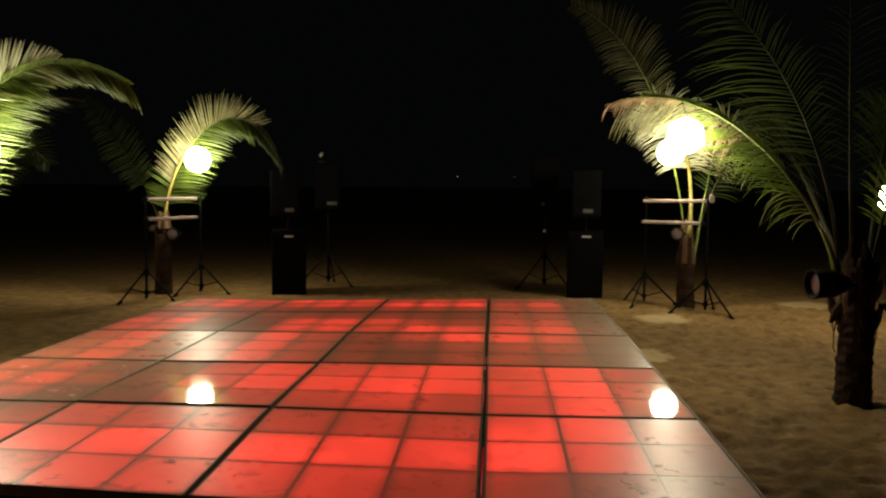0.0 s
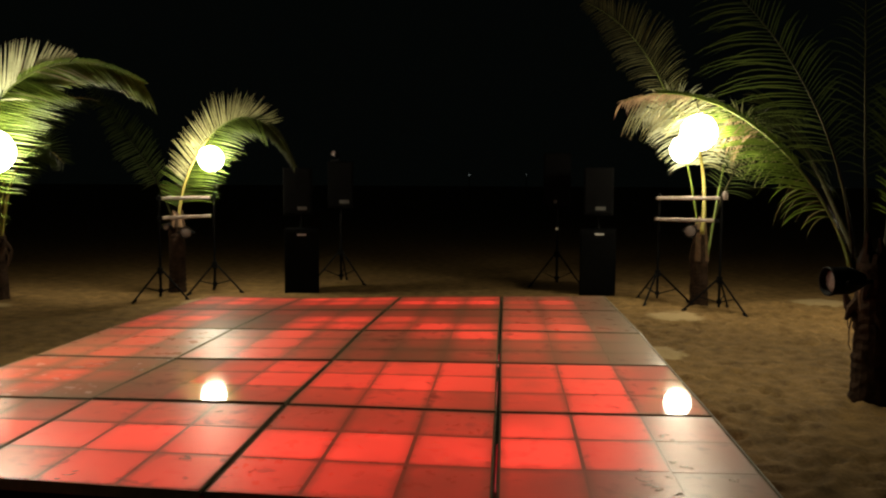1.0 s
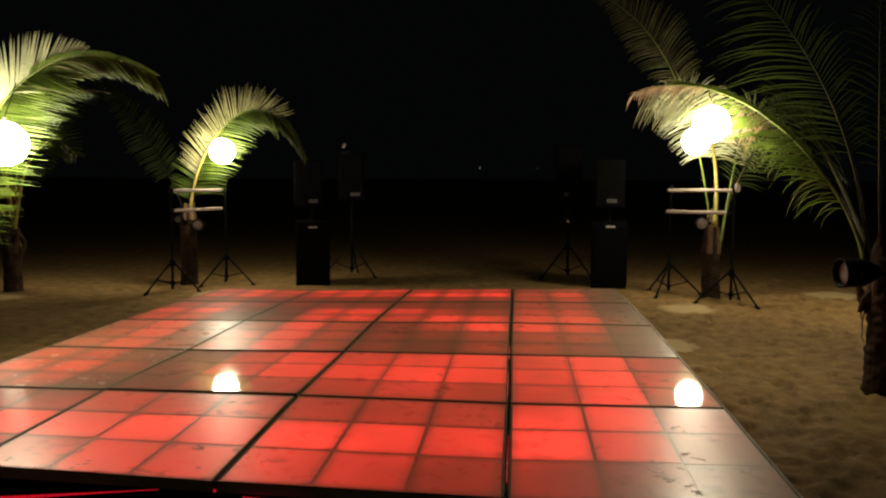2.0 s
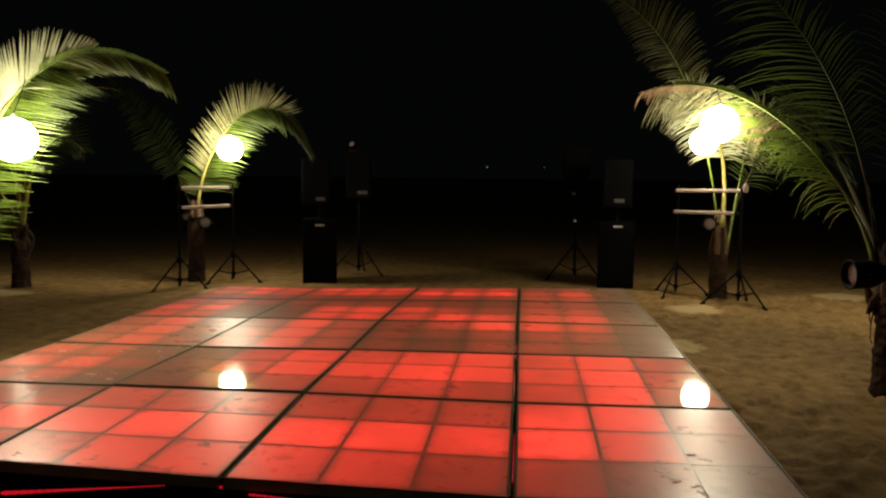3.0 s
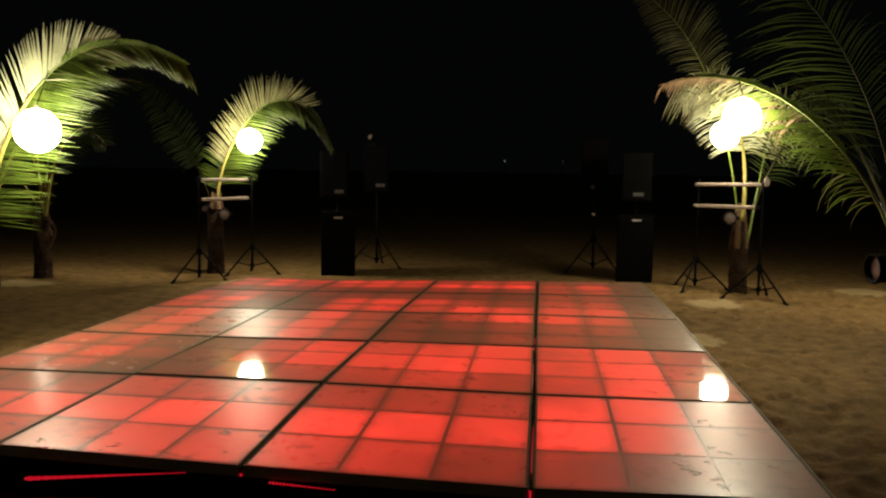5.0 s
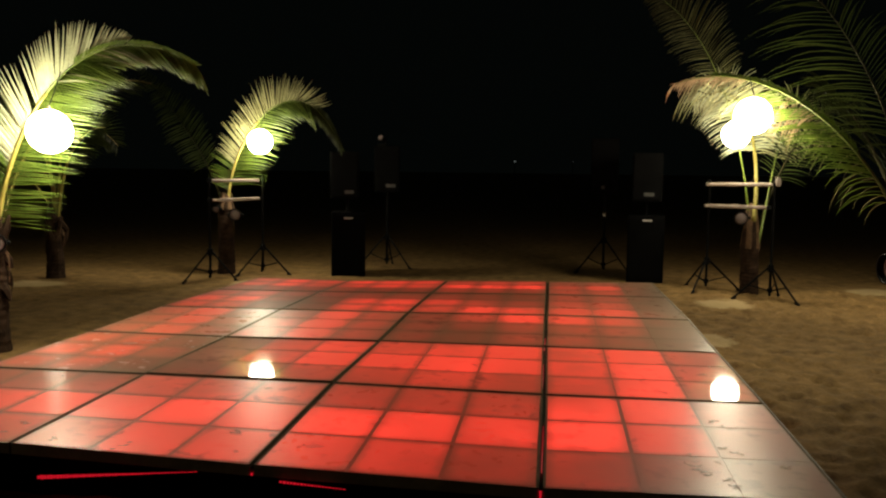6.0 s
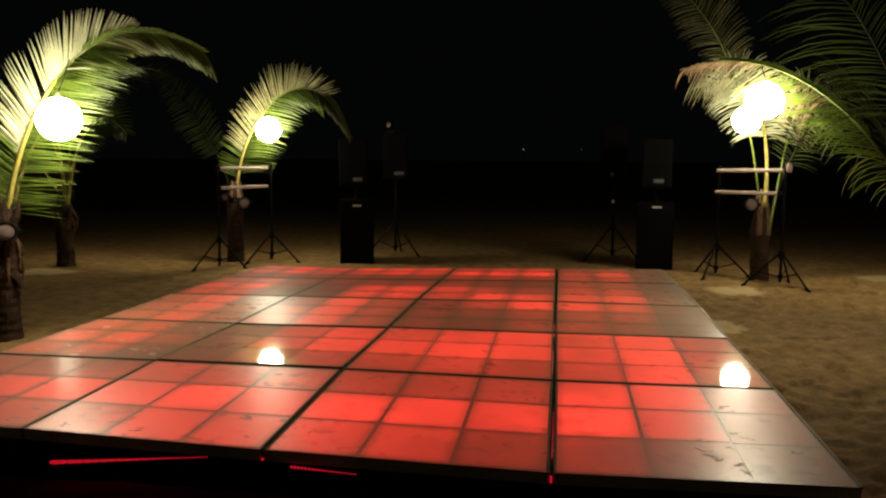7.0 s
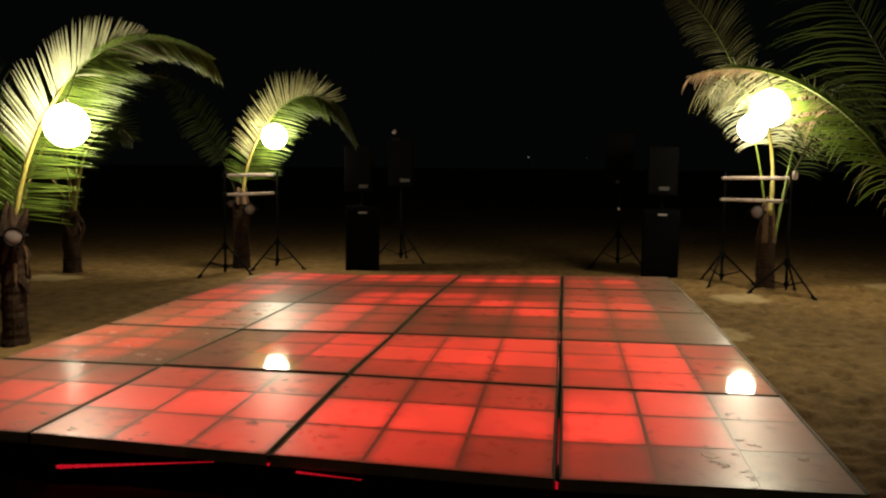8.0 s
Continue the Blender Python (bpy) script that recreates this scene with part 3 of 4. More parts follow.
def palm(x, y, high, r0, r1, label, seed, boots=14, husk=None, sheath=0.0, crown=0):
    ob = thing("palm_tree", pose(x, y, 0), label, "palm tree", "palms round the dance floor")
    rng = random.Random(seed)
    bm = bmesh.new()
    n, sides = 30, 18
    rings = []
    for i in range(n + 1):
        f = i / n
        z = -0.08 + (high + 0.08) * f
        r = r0 + (r1 - r0) * f + 0.03 * math.exp(-f * 9) + 0.006 * (i % 2)
        row = []
        for k in range(sides):
            a = 2 * math.pi * k / sides
            rr = r * (1 + 0.12 * noise.noise(Vector((math.cos(a) * 2, math.sin(a) * 2, z * 6 + seed))) + 0.05 * rng.uniform(-1, 1))
            row.append(bm.verts.new((rr * math.cos(a), rr * math.sin(a), z)))
        rings.append(row)
    for a, b in zip(rings, rings[1:]):
        for k in range(sides):
            bm.faces.new((a[k], a[(k + 1) % sides], b[(k + 1) % sides], b[k]))
    bm.faces.new(rings[-1])
    part("trunk", bm, BARK, ob, "ringed rough brown trunk")
    # old leaf bases that close the top of the trunk, and strips of torn fibre that hang down it
    for k in range(crown):
        a = 2 * math.pi * (k + rng.uniform(-0.2, 0.2)) / crown
        out, long = Vector((math.cos(a), math.sin(a), 0)), rng.uniform(0.14, 0.3)
        start = out * r1 * 0.72 + Vector((0, 0, high - 0.08))
        pts = [start, start + Vector((0, 0, long * 0.5)) - out * r1 * 0.2, start + Vector((0, 0, long)) + out * r1 * rng.uniform(-0.5, 0.2)]
        part("leaf_base", tube(bmesh.new(), pts, [0.048, 0.042, 0.01], 7), BARK, ob, "dark upright leaf base")
        rag, low = bmesh.new(), high * rng.uniform(0.55, 0.95)
        drop, wide, side = rng.uniform(0.12, 0.3), rng.uniform(0.015, 0.04), Vector((-out.y, out.x, 0))
        rows = []
        for j in range(7):
            f = j / 6
            p = out * (r1 * 1.04 + 0.03 * math.sin(f * 2.6) + rng.uniform(0, 0.012)) + Vector((0, 0, low - drop * f))
            w = wide * (1 - 0.8 * f) * rng.uniform(0.7, 1.2)
            rows.append([rag.verts.new(p - side * w), rag.verts.new(p + out * 0.006), rag.verts.new(p + side * w)])
        for p, q in zip(rows, rows[1:]):
            for j in range(2):
                rag.faces.new((p[j], p[j + 1], q[j + 1], q[j]))
        part("fibre_strip", rag, HUSK if k % 3 == 0 else BARK, ob, "strip of torn brown fibre")
    for k in range(boots):
        a, z = k * 2.4 + rng.uniform(-0.3, 0.3), high * (0.55 + 0.43 * k / boots)
        out = Vector((math.cos(a), math.sin(a), 0))
        start = Vector((0, 0, z)) + out * r1 * 0.75
        size = rng.uniform(0.1, 0.2)
        bm = bmesh.new()
        hang = rng.random() < 0.4
        up = -0.7 if hang else 0.9
        if sheath:
            long = sheath * rng.uniform(0.6, 1.0)
            start = Vector((0, 0, high - 0.07)) + out * r1 * 0.8
            pts = [start, start + Vector((0, 0, long * 0.5)) - out * r1 * 0.25, start + Vector((0, 0, long)) - out * r1 * rng.uniform(0.0, 0.4)]
            tube(bm, pts, [0.046, 0.044, 0.014], 8)
            part("leaf_base", bm, HUSK if k % 2 else BARK, ob, "upright fibrous leaf base")
            continue
        pts = [start, start + out * size * 0.35 + Vector((0, 0, size * 0.5 * up)), start + out * size * 0.55 + Vector((0, 0, size * up * 1.2))]
        tube(bm, pts, [0.05, 0.035, 0.012], 6)
        part("leaf_base", bm, husk or HUSK, ob, "torn dry leaf base")
    return ob


def spotlight(x, y, z, aim, r, long, label, sunk=0.0):
    """A par can on a bracket, switched off. x, y, z: the middle of its lens."""
    m = look((x, y, z), aim)
    ob = thing("spotlight", m, label, "spotlight", "spotlights on the palms")
    # looks along -z: lens at 0, body behind it
    part("housing", lathe(bmesh.new(), [(r * 0.7, (sunk + 0.12) * r), (r * 0.86, (sunk + 0.1) * r), (r * 0.97, 0.06 * r), (r * 1.02, -0.01), (r * 1.12, -0.012), (r * 1.14, 0.0), (r * 1.08, 0.03), (r * 1.05, long * 0.55), (r * 0.8, long * 0.8), (r * 0.5, long)], 24), BLACK, ob, "", True)
    part("lens", lathe(bmesh.new(), [(r * (0.95 - 0.35 * sunk), (sunk + 0.04) * r), (r * (0.9 - 0.35 * sunk), (sunk - 0.02) * r), (r * 0.5, (sunk - 0.08) * r), (r * 0.2, (sunk - 0.1) * r), (r * 0.02, (sunk - 0.102) * r)], 24), LENS, ob, "pale frosted lens", True)
    bm = bmesh.new()
    for s in (-1, 1):
        box(bm, (s * r * 1.2, 0, long * 0.55), (0.006, 0.03, long * 0.9), 0.001)
    box(bm, (0, 0, long * 1.0), (r * 2.42, 0.03, 0.006), 0.001)
    part("bracket", bm, BLACK, ob)
    for s in (-1, 1):
        part("knob", lathe(bmesh.new(), [(0.018, 0), (0.02, 0.01), (0.016, 0.022)], 10, pose(s * r * 1.2, 0, long * 0.3, 0, 90 * s, 0)), BLACK, ob)
    return ob


# palm by the near corner, whose lit frond arches behind its lantern
O = (-4.48, 2.65, 0)
near_left = palm(-4.48, 2.65, 1.0, 0.095, 0.09, "short palm with a lit green arching frond beside the floor", 3, husk=BARK, crown=7)
rib, line = midrib(near_left, O, ((-4.45, 2.65, 0.95), (-4.33, 2.65, 1.9), (-3.66, 2.66, 2.9), (-2.74, 2.7, 2.33)), 0.016, "arching frond, coloured lamplit cream above and green below", GREEN_STEM, 0.45)
FRONT = (0.1, -1, 0.2)
leaflets("foliage", line, rib, LIT_PALE, 0.40, 0.76, 56, 0.43, FRONT, 0.0, (0.75, 1.6), (0, 1), 0.023, 5, 0.3, 0.95, 0.06)
leaflets("foliage", line, rib, LIT_PALE, 0.20, 0.37, 30, 0.47, FRONT, 0.0, (0.45, 0.75), (0, 1), 0.024, 6, 1.0, 0.8, 0.06)
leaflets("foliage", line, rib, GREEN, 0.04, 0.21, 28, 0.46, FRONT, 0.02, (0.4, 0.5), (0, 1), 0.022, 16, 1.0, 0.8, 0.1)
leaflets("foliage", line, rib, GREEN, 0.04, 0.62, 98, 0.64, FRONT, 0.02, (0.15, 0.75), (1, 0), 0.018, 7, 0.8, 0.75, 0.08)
leaflets("foliage", line, rib, GREEN, 0.58, 0.995, 74, 0.36, (0.3, -1, -0.1), 0.04, (1.1, 1.7), (1, 0.2), 0.028, 8, 0.75, 1.0, 0.15)
leaflets("foliage", line, rib, LIT_STRAW, 0.66, 0.74, 4, 0.4, (0.15, -1, 0.1), 0.08, (1.5, 1.7), (1, 0), 0.016, 18, 1.0, 1.0, 0.2)
leaflets("foliage", line, rib, LIT_PALE, 0.5, 0.53, 2, 0.42, (0.1, -1, 0.5), 0.1, (0.9, 1.0), (1, 0), 0.026, 9, 1.0, 1.0, 0.1)
frond(near_left, O, ((-4.46, 2.68, 0.95), (-4.6, 2.8, 1.7), (-4.9, 2.9, 2.3), (-5.6, 3.0, 2.3)), 0.55, (0.1, -1, 0.2), 0.12, 0.28, 60, SHADED_LEAF, 0.022, 6)
frond(near_left, O, ((-4.5, 2.75, 0.95), (-4.55, 3.1, 1.8), (-4.4, 3.8, 2.5), (-4.1, 4.7, 2.4)), 0.55, (0.5, -0.4, 1), 0.12, 0.3, 50, SHADED_LEAF, 0.02, 8)
spotlight(-4.32, 2.45, 0.92, (-1.5, -2.5, 0.85), 0.068, 0.17, "black par spotlight with pale lens strapped to a palm trunk")

# palm behind it
O = (-6.76, 7.11, 0)
back_left = palm(-6.76, 7.11, 0.85, 0.115, 0.1, "dim short palm with drooping fronds on the sand", 8, 10, husk=BARK, crown=6)
for k, (dx, dz, tx, tz, s) in enumerate(((0.1, 1.3, 0.9, 2.2, 0.5), (0.05, 1.5, -0.7, 2.6, 0.6), (0.2, 1.6, 0.85, 1.9, 0.6), (-0.3, 1.2, -1.4, 1.6, 0.5), (0.12, 1.6, 0.35, 3.2, 0.6))):
    frond(back_left, O, ((-6.7, 7.1, 0.8), (-6.7 + dx, 7.0, 0.8 + dz * 0.6), (-6.7 + (dx + tx) * 0.5, 6.9, 0.8 + dz), (-6.7 + tx, 6.8 + 0.2 * k, 0.4 + tz * 0.75)), s, (0.1, -1, 0.3), 0.14, 0.3, 44, SHADED_LEAF, 0.022, 20 + k)

frond(back_left, O, ((-6.72, 7.1, 0.8), (-6.75, 7.0, 1.6), (-6.75, 6.95, 2.4), (-6.45, 6.9, 2.55)), 0.4, (0.1, -1, 0.3), 0.2, 0.5, 40, GREEN, 0.03, 29)

# palm with a lantern behind the light stands
O = (-4.71, 8.17, 0)
far_left = palm(-4.71, 8.17, 1.0, 0.115, 0.105, "short palm with a lit frond curling over its lantern", 12, 9, sheath=0.3)
rib, line = midrib(far_left, O, ((-4.66, 8.15, 0.95), (-4.77, 8.2, 1.81), (-3.7, 8.3, 3.48), (-2.94, 8.1, 1.81)), 0.017, "frond curling over, coloured lamplit cream above and green below", GREEN_STEM, 0.45)
leaflets("foliage", line, rib, LIT_STRAW, 0.36, 0.82, 70, 0.5, FRONT, 0.0, (0.2, 1.0), (0, 1), 0.019, 31, 0.55, 0.85, 0.28)
leaflets("foliage", line, rib, LIT_STRAW, 0.22, 0.36, 22, 0.44, FRONT, 0.05, (0.5, 0.5), (0, 1), 0.019, 36, 1.0, 0.8, 0.2)
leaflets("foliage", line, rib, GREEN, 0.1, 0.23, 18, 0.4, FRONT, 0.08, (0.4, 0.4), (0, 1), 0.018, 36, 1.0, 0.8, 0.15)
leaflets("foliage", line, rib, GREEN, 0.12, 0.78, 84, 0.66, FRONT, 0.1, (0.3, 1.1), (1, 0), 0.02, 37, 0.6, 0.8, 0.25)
leaflets("foliage", line, rib, SHADED_LEAF, 0.72, 0.995, 40, 0.32, FRONT, 0.12, (1.3, 2.2), (1, 0.6), 0.024, 38, 0.4, 1.0, 0.15)
frond(far_left, O, ((-4.79, 8.25, 1.0), (-5.3, 8.9, 1.81), (-6.46, 10.2, 2.51), (-7.53, 11.2, 3.33)), 0.5, (0.1, -1, 0.2), 0.12, 0.25, 60, SHADED_LEAF, 0.016, 33, stem=SHADED_STEM, width=0.03)
spotlight(-4.50, 7.98, 0.87, (-1.5, -2.0, 0.7), 0.078, 0.17, "small black spotlight with pale lens on a trunk")
spotlight(-4.79, 7.98, 0.95, (-4.6, 2.0, 0.6), 0.05, 0.12, "small dark spotlight clipped to a trunk")

# palm opposite, with dry drooping leaflets, lantern light put into their pale colour
O = (2.585, 7.57, 0)
far_right = palm(2.585, 7.57, 0.66, 0.115, 0.11, "short palm with drooping leaves coloured lamplit pale round a lantern", 15, 12, sheath=0.62)
frond(far_right, O, ((2.6, 7.6, 0.7), (2.44, 7.6, 2.0), (2.1, 7.55, 3.5), (1.02, 7.5, 3.93)), 0.66, (0.05, -1, 0.1), 0.16, 0.52, 64, DIM_OLIVE, 0.016, 41, sides=(0.9, 0.75), width=0.02, stem=GREEN_STEM, rise=(0.5, 0.8))
frond(far_right, O, ((2.58, 7.44, 0.95), (2.68, 7.55, 1.6), (2.74, 8.5, 3.14), (1.95, 8.5, 2.52)), 0.75, (0.05, -1, 0.1), 0.28, 0.36, 80, LIT_PALE, 0.034, 42, width=0.024, rise=(0.2, 0.8))
frond(far_right, O, ((2.665, 7.5, 0.66), (2.8, 7.5, 1.38), (3.12, 8.5, 3.18), (3.66, 8.3, 1.95)), 0.6, (0.05, -1, 0.1), 0.3, 0.4, 60, LIT_STRAW, 0.02, 43, width=0.024, rise=(0.3, 0.9), stem=GREEN_STEM)
frond(far_right, O, ((2.63, 7.6, 0.62), (2.9, 7.7, 1.7), (3.3, 7.9, 2.4), (4.0, 8.0, 2.5)), 0.6, (0.05, -1, 0.3), 0.2, 0.3, 50, SHADED_LEAF, 0.024, 44, stem=SHADED_STEM)
spotlight(2.41, 7.36, 0.99, (0.5, -2.0, 0.7), 0.078, 0.17, "small black spotlight with pale lens on a trunk")

# near palm whose long frond hangs in front of the lanterns
O = (2.72, 2.64, 0)
# its torn leaf bases use dark bark: the frond's shade put into colour
near_right = palm(2.72, 2.64, 1.02, 0.118, 0.115, "dark short palm trunk with long overhanging fronds", 19, 10, husk=BARK, crown=10)
rib, line = midrib(near_right, O, ((2.57, 2.66, 0.95), (2.51, 2.8, 1.56), (1.844, 3.465, 2.581), (1.05, 3.8, 2.3)), 0.02, "long green frond with a dry brown tip", GREEN_STEM)
SIDE = (0.25, -1, 0.15)
leaflets("foliage", line, rib, GREEN, 0.28, 0.66, 40, 0.52, SIDE, 0.16, (0.9, 1.1), (0, 1), 0.017, 51, 1.0, 0.8, 0.12)
leaflets("foliage", line, rib, LIT_STRAW, 0.62, 0.94, 30, 0.52, SIDE, 0.2, (0.7, 0.9), (0, 1), 0.014, 61, 0.8, 1.0, 0.25)
leaflets("foliage", line, rib, GREEN, 0.36, 0.86, 70, 0.16, (0.25, -1, 0.6), 0.05, (2.0, 2.6), (1, 0), 0.022, 56, 0.8, 0.9, 0.15)
leaflets("foliage", line, rib, GREEN, 0.2, 0.46, 16, 0.44, SIDE, 0.4, (0.5, 0.7), (0, 1), 0.013, 57, 0.9, 0.9, 0.3)
# thin straw tips put glints of lamplight into colour
leaflets("foliage", line, rib, LIT_STRAW, 0.2, 0.5, 12, 0.42, SIDE, 0.7, (0.5, 0.6), (0, 1), 0.009, 60, 0.9, 0.9, 0.4)
leaflets("dry_tip", line, rib, DRY, 0.76, 0.998, 38, 0.18, (0.25, -1, 0.3), 0.4, (1.8, 2.2), (0.4, 1), 0.011, 58, 0.9, 1.0, 0.5)
leaflets("dry_blades", line, rib, DRY, 0.52, 0.62, 12, 0.36, SIDE, 0.6, (0.4, 0.3), (0, 1), 0.012, 59, 1.0, 1.0, 0.3)
frond(near_right, O, ((2.6, 2.68, 0.95), (2.54, 2.75, 1.9), (2.19, 2.85, 2.62), (1.59, 3.0, 3.2)), 0.84, (0.1, -1, 0.2), 0.2, 0.3, 60, SHADED_LEAF, 0.016, 52, stem=SHADED_STEM, width=0.013, ragged=0.3, sides=(0.5, 1.0))
frond(near_right, O, ((2.7, 2.7, 0.95), (2.68, 2.8, 1.9), (2.7, 2.9, 2.6), (2.75, 3.1, 3.6)), 0.7, (0.1, -1, 0.2), 0.22, 0.26, 34, SHADED_LEAF, 0.016, 53, stem=SHADED_STEM, width=0.011, ragged=0.3, sides=(1.0, 0.6))
frond(near_right, O, ((2.8, 2.66, 0.95), (3.1, 3.2, 2.1), (3.9, 4.8, 2.7), (4.55, 6.05, 1.85)), 0.6, (0.3, -1, 0.3), 0.2, 0.25, 70, SHADED_LEAF, 0.024, 54, stem=SHADED_STEM)
frond(near_right, O, ((2.68, 2.75, 0.95), (2.5, 3.4, 1.9), (2.5, 4.4, 2.5), (2.7, 5.4, 2.3)), 0.65, (0.8, -0.5, 0.8), 0.25, 0.25, 50, SHADED_LEAF, 0.024, 55, stem=SHADED_STEM)
frond(near_right, O, ((2.82, 2.68, 0.95), (2.9, 2.72, 1.3), (2.98, 2.78, 1.75), (3.2, 2.9, 1.5)), 0.34, (0.1, -1, 0.2), 0.2, 0.35, 34, GREEN, 0.018, 64, stem=SHADED_STEM, width=0.022)
spotlight(2.3, 2.36, 0.91, (0.3, 2.0, 0.85), 0.092, 0.26, "large black par spotlight with pale lens on a trunk", 0.3)


# ---- stands and sound ----
def tripod(name, x, y, high, spread, turn, label, category, group, collar=0.4, pole=0.017):
    ob = thing(name, pose(x, y, 0, 0, 0, turn), label, category, group)
    part("pole", tube(bmesh.new(), [(0, 0, 0.06), (0, 0, high * 0.55), (0, 0, high)], [pole, pole, pole * 0.8], 10), BLACK, ob)
    part("collar", lathe(bmesh.new(), [(pole * 1.3, collar - 0.05), (pole * 2.2, collar - 0.04), (pole * 2.2, collar + 0.04), (pole * 1.3, collar + 0.05)], 12), BLACK, ob)
    part("lower_collar", lathe(bmesh.new(), [(pole * 1.3, 0.1), (pole * 1.9, 0.11), (pole * 1.9, 0.15), (pole * 1.3, 0.16)], 12), BLACK, ob)
    for k in range(3):
        a = 2 * math.pi * k / 3
        out = Vector((math.cos(a), math.sin(a), 0))
        leg = part("leg", tube(bmesh.new(), [out * pole * 2 + Vector((0, 0, collar)), out * spread * 0.9 + Vector((0, 0, 0.05)), out * spread + Vector((0, 0, 0.012))], 0.013, 7), BLACK, ob)
        part("rubber_foot", tube(bmesh.new(), [out * (spread - 0.05) + Vector((0, 0, 0.035)), out * (spread + 0.01) + Vector((0, 0, 0.004))], 0.019, 8), BLACK, leg)
        part("brace", tube(bmesh.new(), [out * pole * 2 + Vector((0, 0, 0.13)), out * spread * 0.55 + Vector((0, 0, collar * 0.47))], 0.008, 6), BLACK, ob)
    return ob


def light_bar(x0, x1, y0, y1, z, tilt, label):
    mid = Vector(((x0 + x1) / 2, (y0 + y1) / 2, z))
    long = math.hypot(x1 - x0, y1 - y0)
    ob = thing("light_bar", Matrix.Translation(mid) @ pose(0, 0, 0, 0, -tilt, math.degrees(math.atan2(y1 - y0, x1 - x0))), label, "light bar", "light bars on stands")
    part("tube", box(bmesh.new(), (0, -0.03, 0), (long, 0.04, 0.045), 0.012), BAR, ob, "white plastic tube")
    part("rail", box(bmesh.new(), (0, 0.0, -0.004), (long * 0.98, 0.02, 0.03), 0.003), BLACK, ob)
    for s in (-1, 1):
        part("end_cap", box(bmesh.new(), (s * (long / 2 + 0.006), -0.025, 0), (0.014, 0.05, 0.05), 0.004), BLACK, ob)
        part("clamp", box(bmesh.new(), (s * (long / 2 - 0.02), 0.028, 0), (0.04, 0.05, 0.05), 0.006), BLACK, ob)


tripod("light_stand", -4.576, 7.25, 1.42, 0.41, 234, "black tripod light stand on the sand", "light stand", "light stands")
tripod("light_stand", -4.13, 8.1, 1.43, 0.44, 352, "black tripod light stand on the sand", "light stand", "light stands")
light_bar(-4.55, -4.195, 7.19, 8.05, 1.371, 0.0, "pale horizontal light bar across two stands")
light_bar(-4.545, -4.19, 7.19, 8.05, 1.109, 0.2, "pale horizontal light bar across two stands")
tripod("light_stand", 2.083, 7.76, 1.47, 0.44, 358, "black tripod light stand on the sand", "light stand", "light stands")
tripod("light_stand", 2.71, 7.0, 1.5, 0.45, 182, "black tripod light stand on the sand", "light stand", "light stands")
light_bar(2.06, 2.708, 7.72, 6.95, 1.414, 0.9, "pale horizontal light bar across two stands")
light_bar(2.05, 2.644, 7.72, 6.95, 1.136, 0.9, "pale horizontal light bar across two stands")
# a small white clamp lamp at the end of the upper bar
clip = thing("clip_lamp", pose(2.725, 6.9, 1.46), "small white clip lamp at the bar's end", "lamp")
part("body", lathe(bmesh.new(), [(0.02, 0.05), (0.03, 0.03), (0.036, 0.0), (0.03, -0.05), (0.015, -0.06)], 12), BAR, clip)
part("clamp", box(bmesh.new(), (-0.01, 0.045, -0.01), (0.03, 0.07, 0.03), 0.004), BLACK, clip)


def cabinet(name, x, y, z, wide, deep, high, label, turn, badge, group, narrow=0.75):
    """A loudspeaker cabinet: tapered body, grille, badge, handles. Its front looks to -y."""
    ob = thing(name, pose(x, y, z, 0, 0, turn), label, "speaker", group)
    bm = bmesh.new()
    foot = [(-wide / 2, -deep / 2), (wide / 2, -deep / 2), (wide / 2 * narrow, deep / 2), (-wide / 2 * narrow, deep / 2)]
    low, up = [bm.verts.new((*p, 0)) for p in foot], [bm.verts.new((*p, high)) for p in foot]
    bm.faces.new(low[::-1])
    bm.faces.new(up)
    for k in range(4):
        bm.faces.new((low[k], low[(k + 1) % 4], up[(k + 1) % 4], up[k]))
    bmesh.ops.bevel(bm, geom=bm.edges[:], offset=0.014, segments=2, profile=0.5, affect="EDGES")
    part("body", bm, CABINET, ob)
    part("grille", box(bmesh.new(), (0, -deep / 2 - 0.006, high * 0.5), (wide * 0.9, 0.014, high * 0.92), 0.006), GRILLE, ob, "black perforated metal grille")
    bx, bz, bw, bh = badge
    part("badge", box(bmesh.new(), (bx, -deep / 2 - 0.0155, bz), (bw, 0.006, bh), 0.002), BADGE if bh < 0.03 else DULL, ob, "small silver badge" if bh < 0.03 else "dull grey badge")
    for s in (-1, 1):
        part("handle", box(bmesh.new(), (s * wide / 2 * 0.9, 0, high * 0.6), (0.02, 0.14, 0.06), 0.008), BLACK, ob)
    return ob


cabinet("subwoofer", -2.93, 8.42, 0.0, 0.49, 0.52, 0.93, "black subwoofer cabinet standing on the sand", 13, (0.0, 0.845, 0.125, 0.023), "subwoofers", 1.0)
cabinet("subwoofer", 1.377, 8.58, 0.0, 0.5, 0.55, 0.95, "black subwoofer cabinet standing on the sand", -8, (0.02, 0.885, 0.125, 0.023), "subwoofers", 1.0)
for x, y, z in ((-2.945, 8.4, 0.93), (1.377, 8.58, 0.95)):
    rod = thing("speaker_pole", pose(x, y, z - 0.01), "black pole between subwoofer and speaker", "pole", "speaker poles")
    part("rod", tube(bmesh.new(), [(0, 0, 0), (0, 0, 0.14), (0, 0, 0.27)], 0.018, 10), BLACK, rod)
    part("flange", lathe(bmesh.new(), [(0.06, 0.004), (0.06, 0.014), (0.03, 0.02)], 14), BLACK, rod)
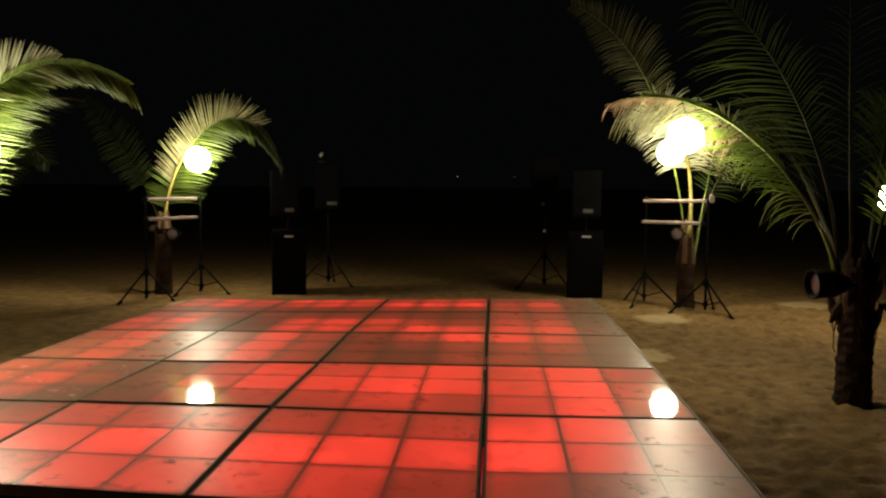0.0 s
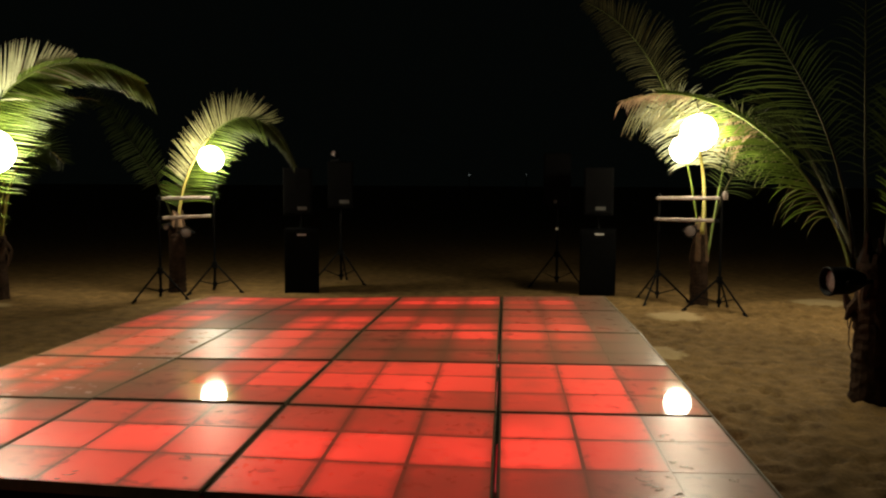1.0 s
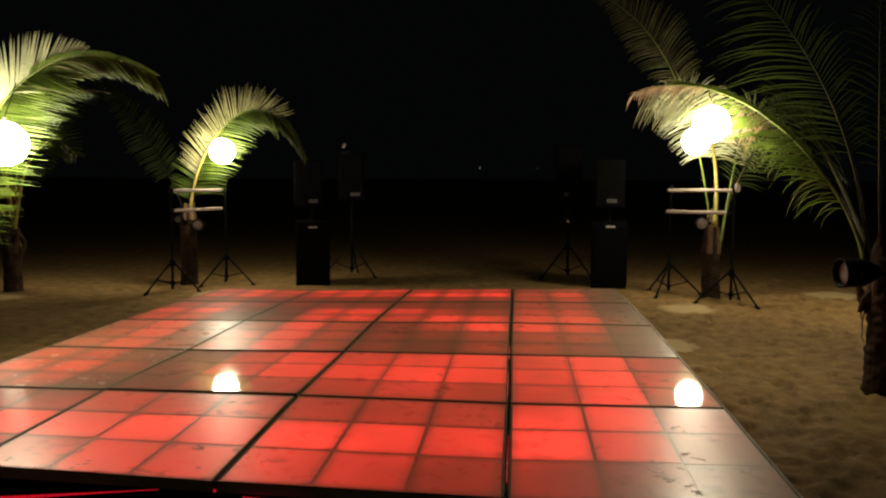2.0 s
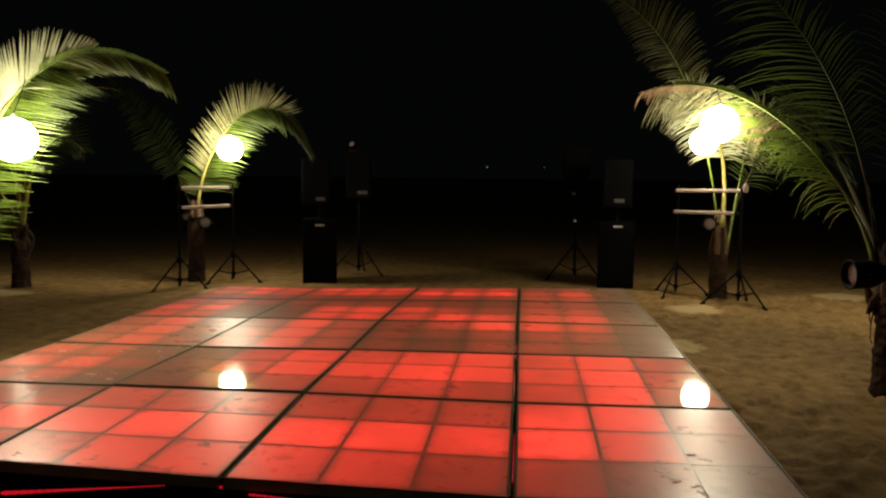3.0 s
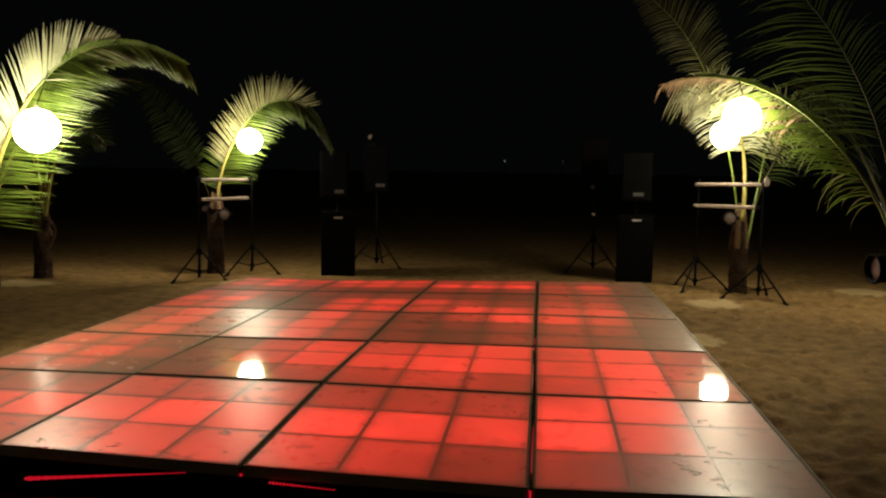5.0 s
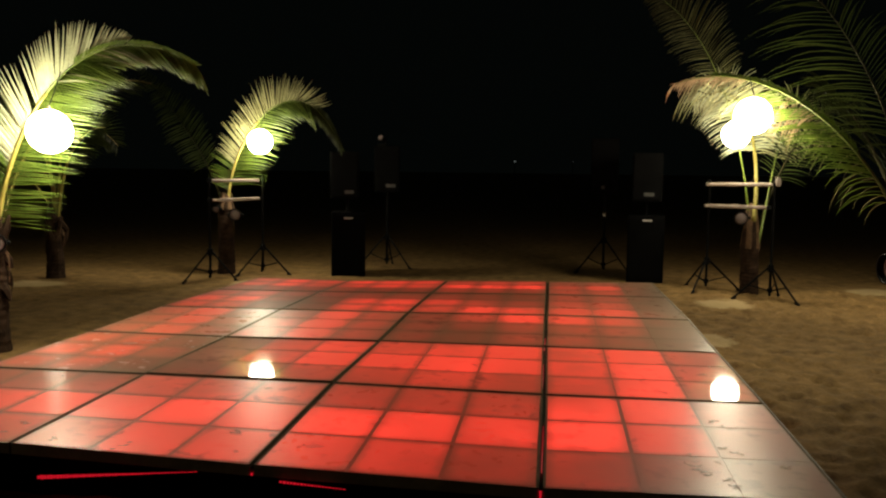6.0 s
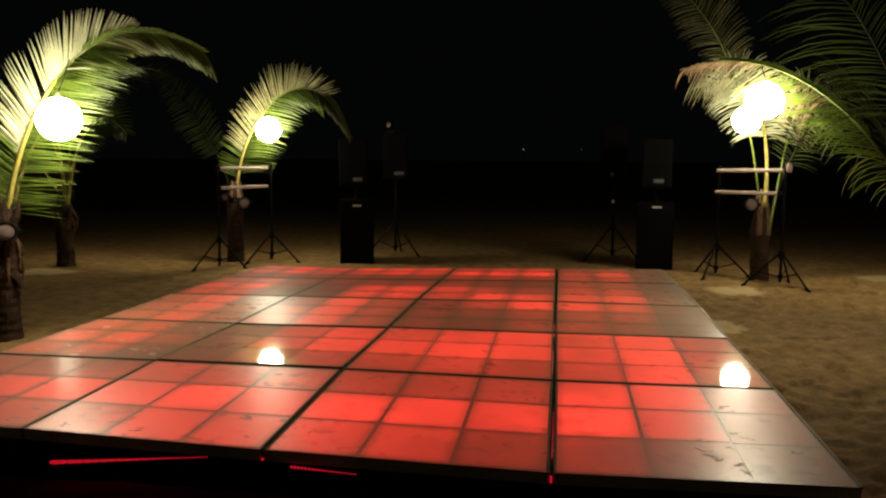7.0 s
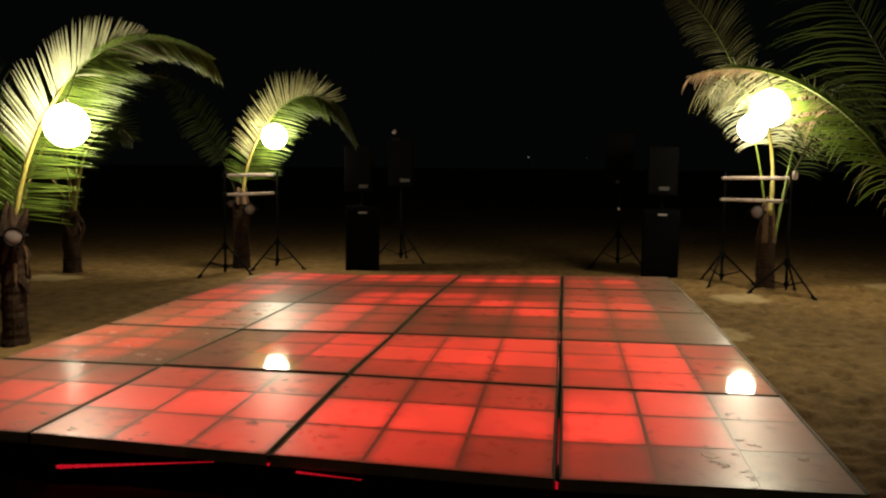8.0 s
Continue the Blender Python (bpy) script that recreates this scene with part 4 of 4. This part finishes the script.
cabinet("loudspeaker", -2.96, 8.4, 1.12, 0.42, 0.38, 0.68, "black loudspeaker on a pole above a subwoofer", 6, (0.07, 0.1, 0.13, 0.05), "loudspeakers")
cabinet("loudspeaker", 1.375, 8.58, 1.145, 0.42, 0.38, 0.68, "black loudspeaker on a pole above a subwoofer", -8, (0.03, 0.1, 0.14, 0.05), "loudspeakers")
tripod("speaker_stand", -2.55, 9.4, 1.22, 0.5, 210, "black tripod speaker stand on the sand", "speaker stand", "speaker stands", 0.5, 0.02)
tripod("speaker_stand", 0.84, 9.5, 1.24, 0.48, 205, "black tripod speaker stand on the sand", "speaker stand", "speaker stands", 0.5, 0.02)
cabinet("loudspeaker", -2.54, 9.38, 1.2, 0.4, 0.36, 0.72, "black loudspeaker on a tripod stand", 8, (0.06, 0.1, 0.15, 0.05), "loudspeakers")
cabinet("loudspeaker", 0.84, 9.5, 1.22, 0.42, 0.36, 0.84, "black loudspeaker on a tripod stand", -8, (-0.02, 0.1, 0.05, 0.05), "loudspeakers")
tag = thing("label_plate", pose(0.83, 9.47, 0.9), "small pale plate on the speaker stand", "label")
part("plate", box(bmesh.new(), (0, 0, 0), (0.045, 0.02, 0.04), 0.004), BADGE, tag)
# small swivelling lamp on top of one speaker
head = thing("effect_light", pose(-2.62, 9.36, 1.91), "small black effect light on top of a speaker", "spotlight")
part("base", box(bmesh.new(), (0, 0, 0.025), (0.14, 0.12, 0.05), 0.01), BLACK, head)
part("yoke", box(bmesh.new(), (0.045, 0, 0.09), (0.012, 0.04, 0.1), 0.004), BLACK, head)
part("barrel", lathe(bmesh.new(), [(0.03, -0.06), (0.045, -0.05), (0.045, 0.05), (0.05, 0.06)], 16, pose(0, 0, 0.12, 70, 0, -25)), BLACK, head, "", True)
part("lens", lathe(bmesh.new(), [(0.042, 0.058), (0.042, 0.064), (0.02, 0.068)], 16, pose(0, 0, 0.12, 70, 0, -25)), LENS, head, "pale lens", True)
# cable from the near palm's spotlight down to the sand
wire = thing("power_cable", pose(2.95, 2.6, 0), "brown cable hanging from a palm trunk", "cable")
part("lead", tube(bmesh.new(), [bezier(((-0.05, 0, 0.9), (0.25, 0, 0.7), (0.05, 0, 0.3), (0.12, -0.05, 0.012)), k / 20) for k in range(21)], 0.008, 6), BROWN_CORD, wire)
# second spotlight and a small socket box behind the near palm
spotlight(2.98, 2.5, 0.74, (4.5, 3.2, 0.6), 0.06, 0.15, "small black spotlight clamped to a palm trunk")
socket = thing("socket_box", pose(2.93, 2.6, 0.93, 0, 0, 20), "small white plastic socket box on a palm trunk", "socket")
part("box", box(bmesh.new(), (0, 0, 0), (0.07, 0.05, 0.1), 0.008), BAR, socket)
part("lid", box(bmesh.new(), (0, -0.028, 0.005), (0.055, 0.008, 0.07), 0.004), BAR, socket)
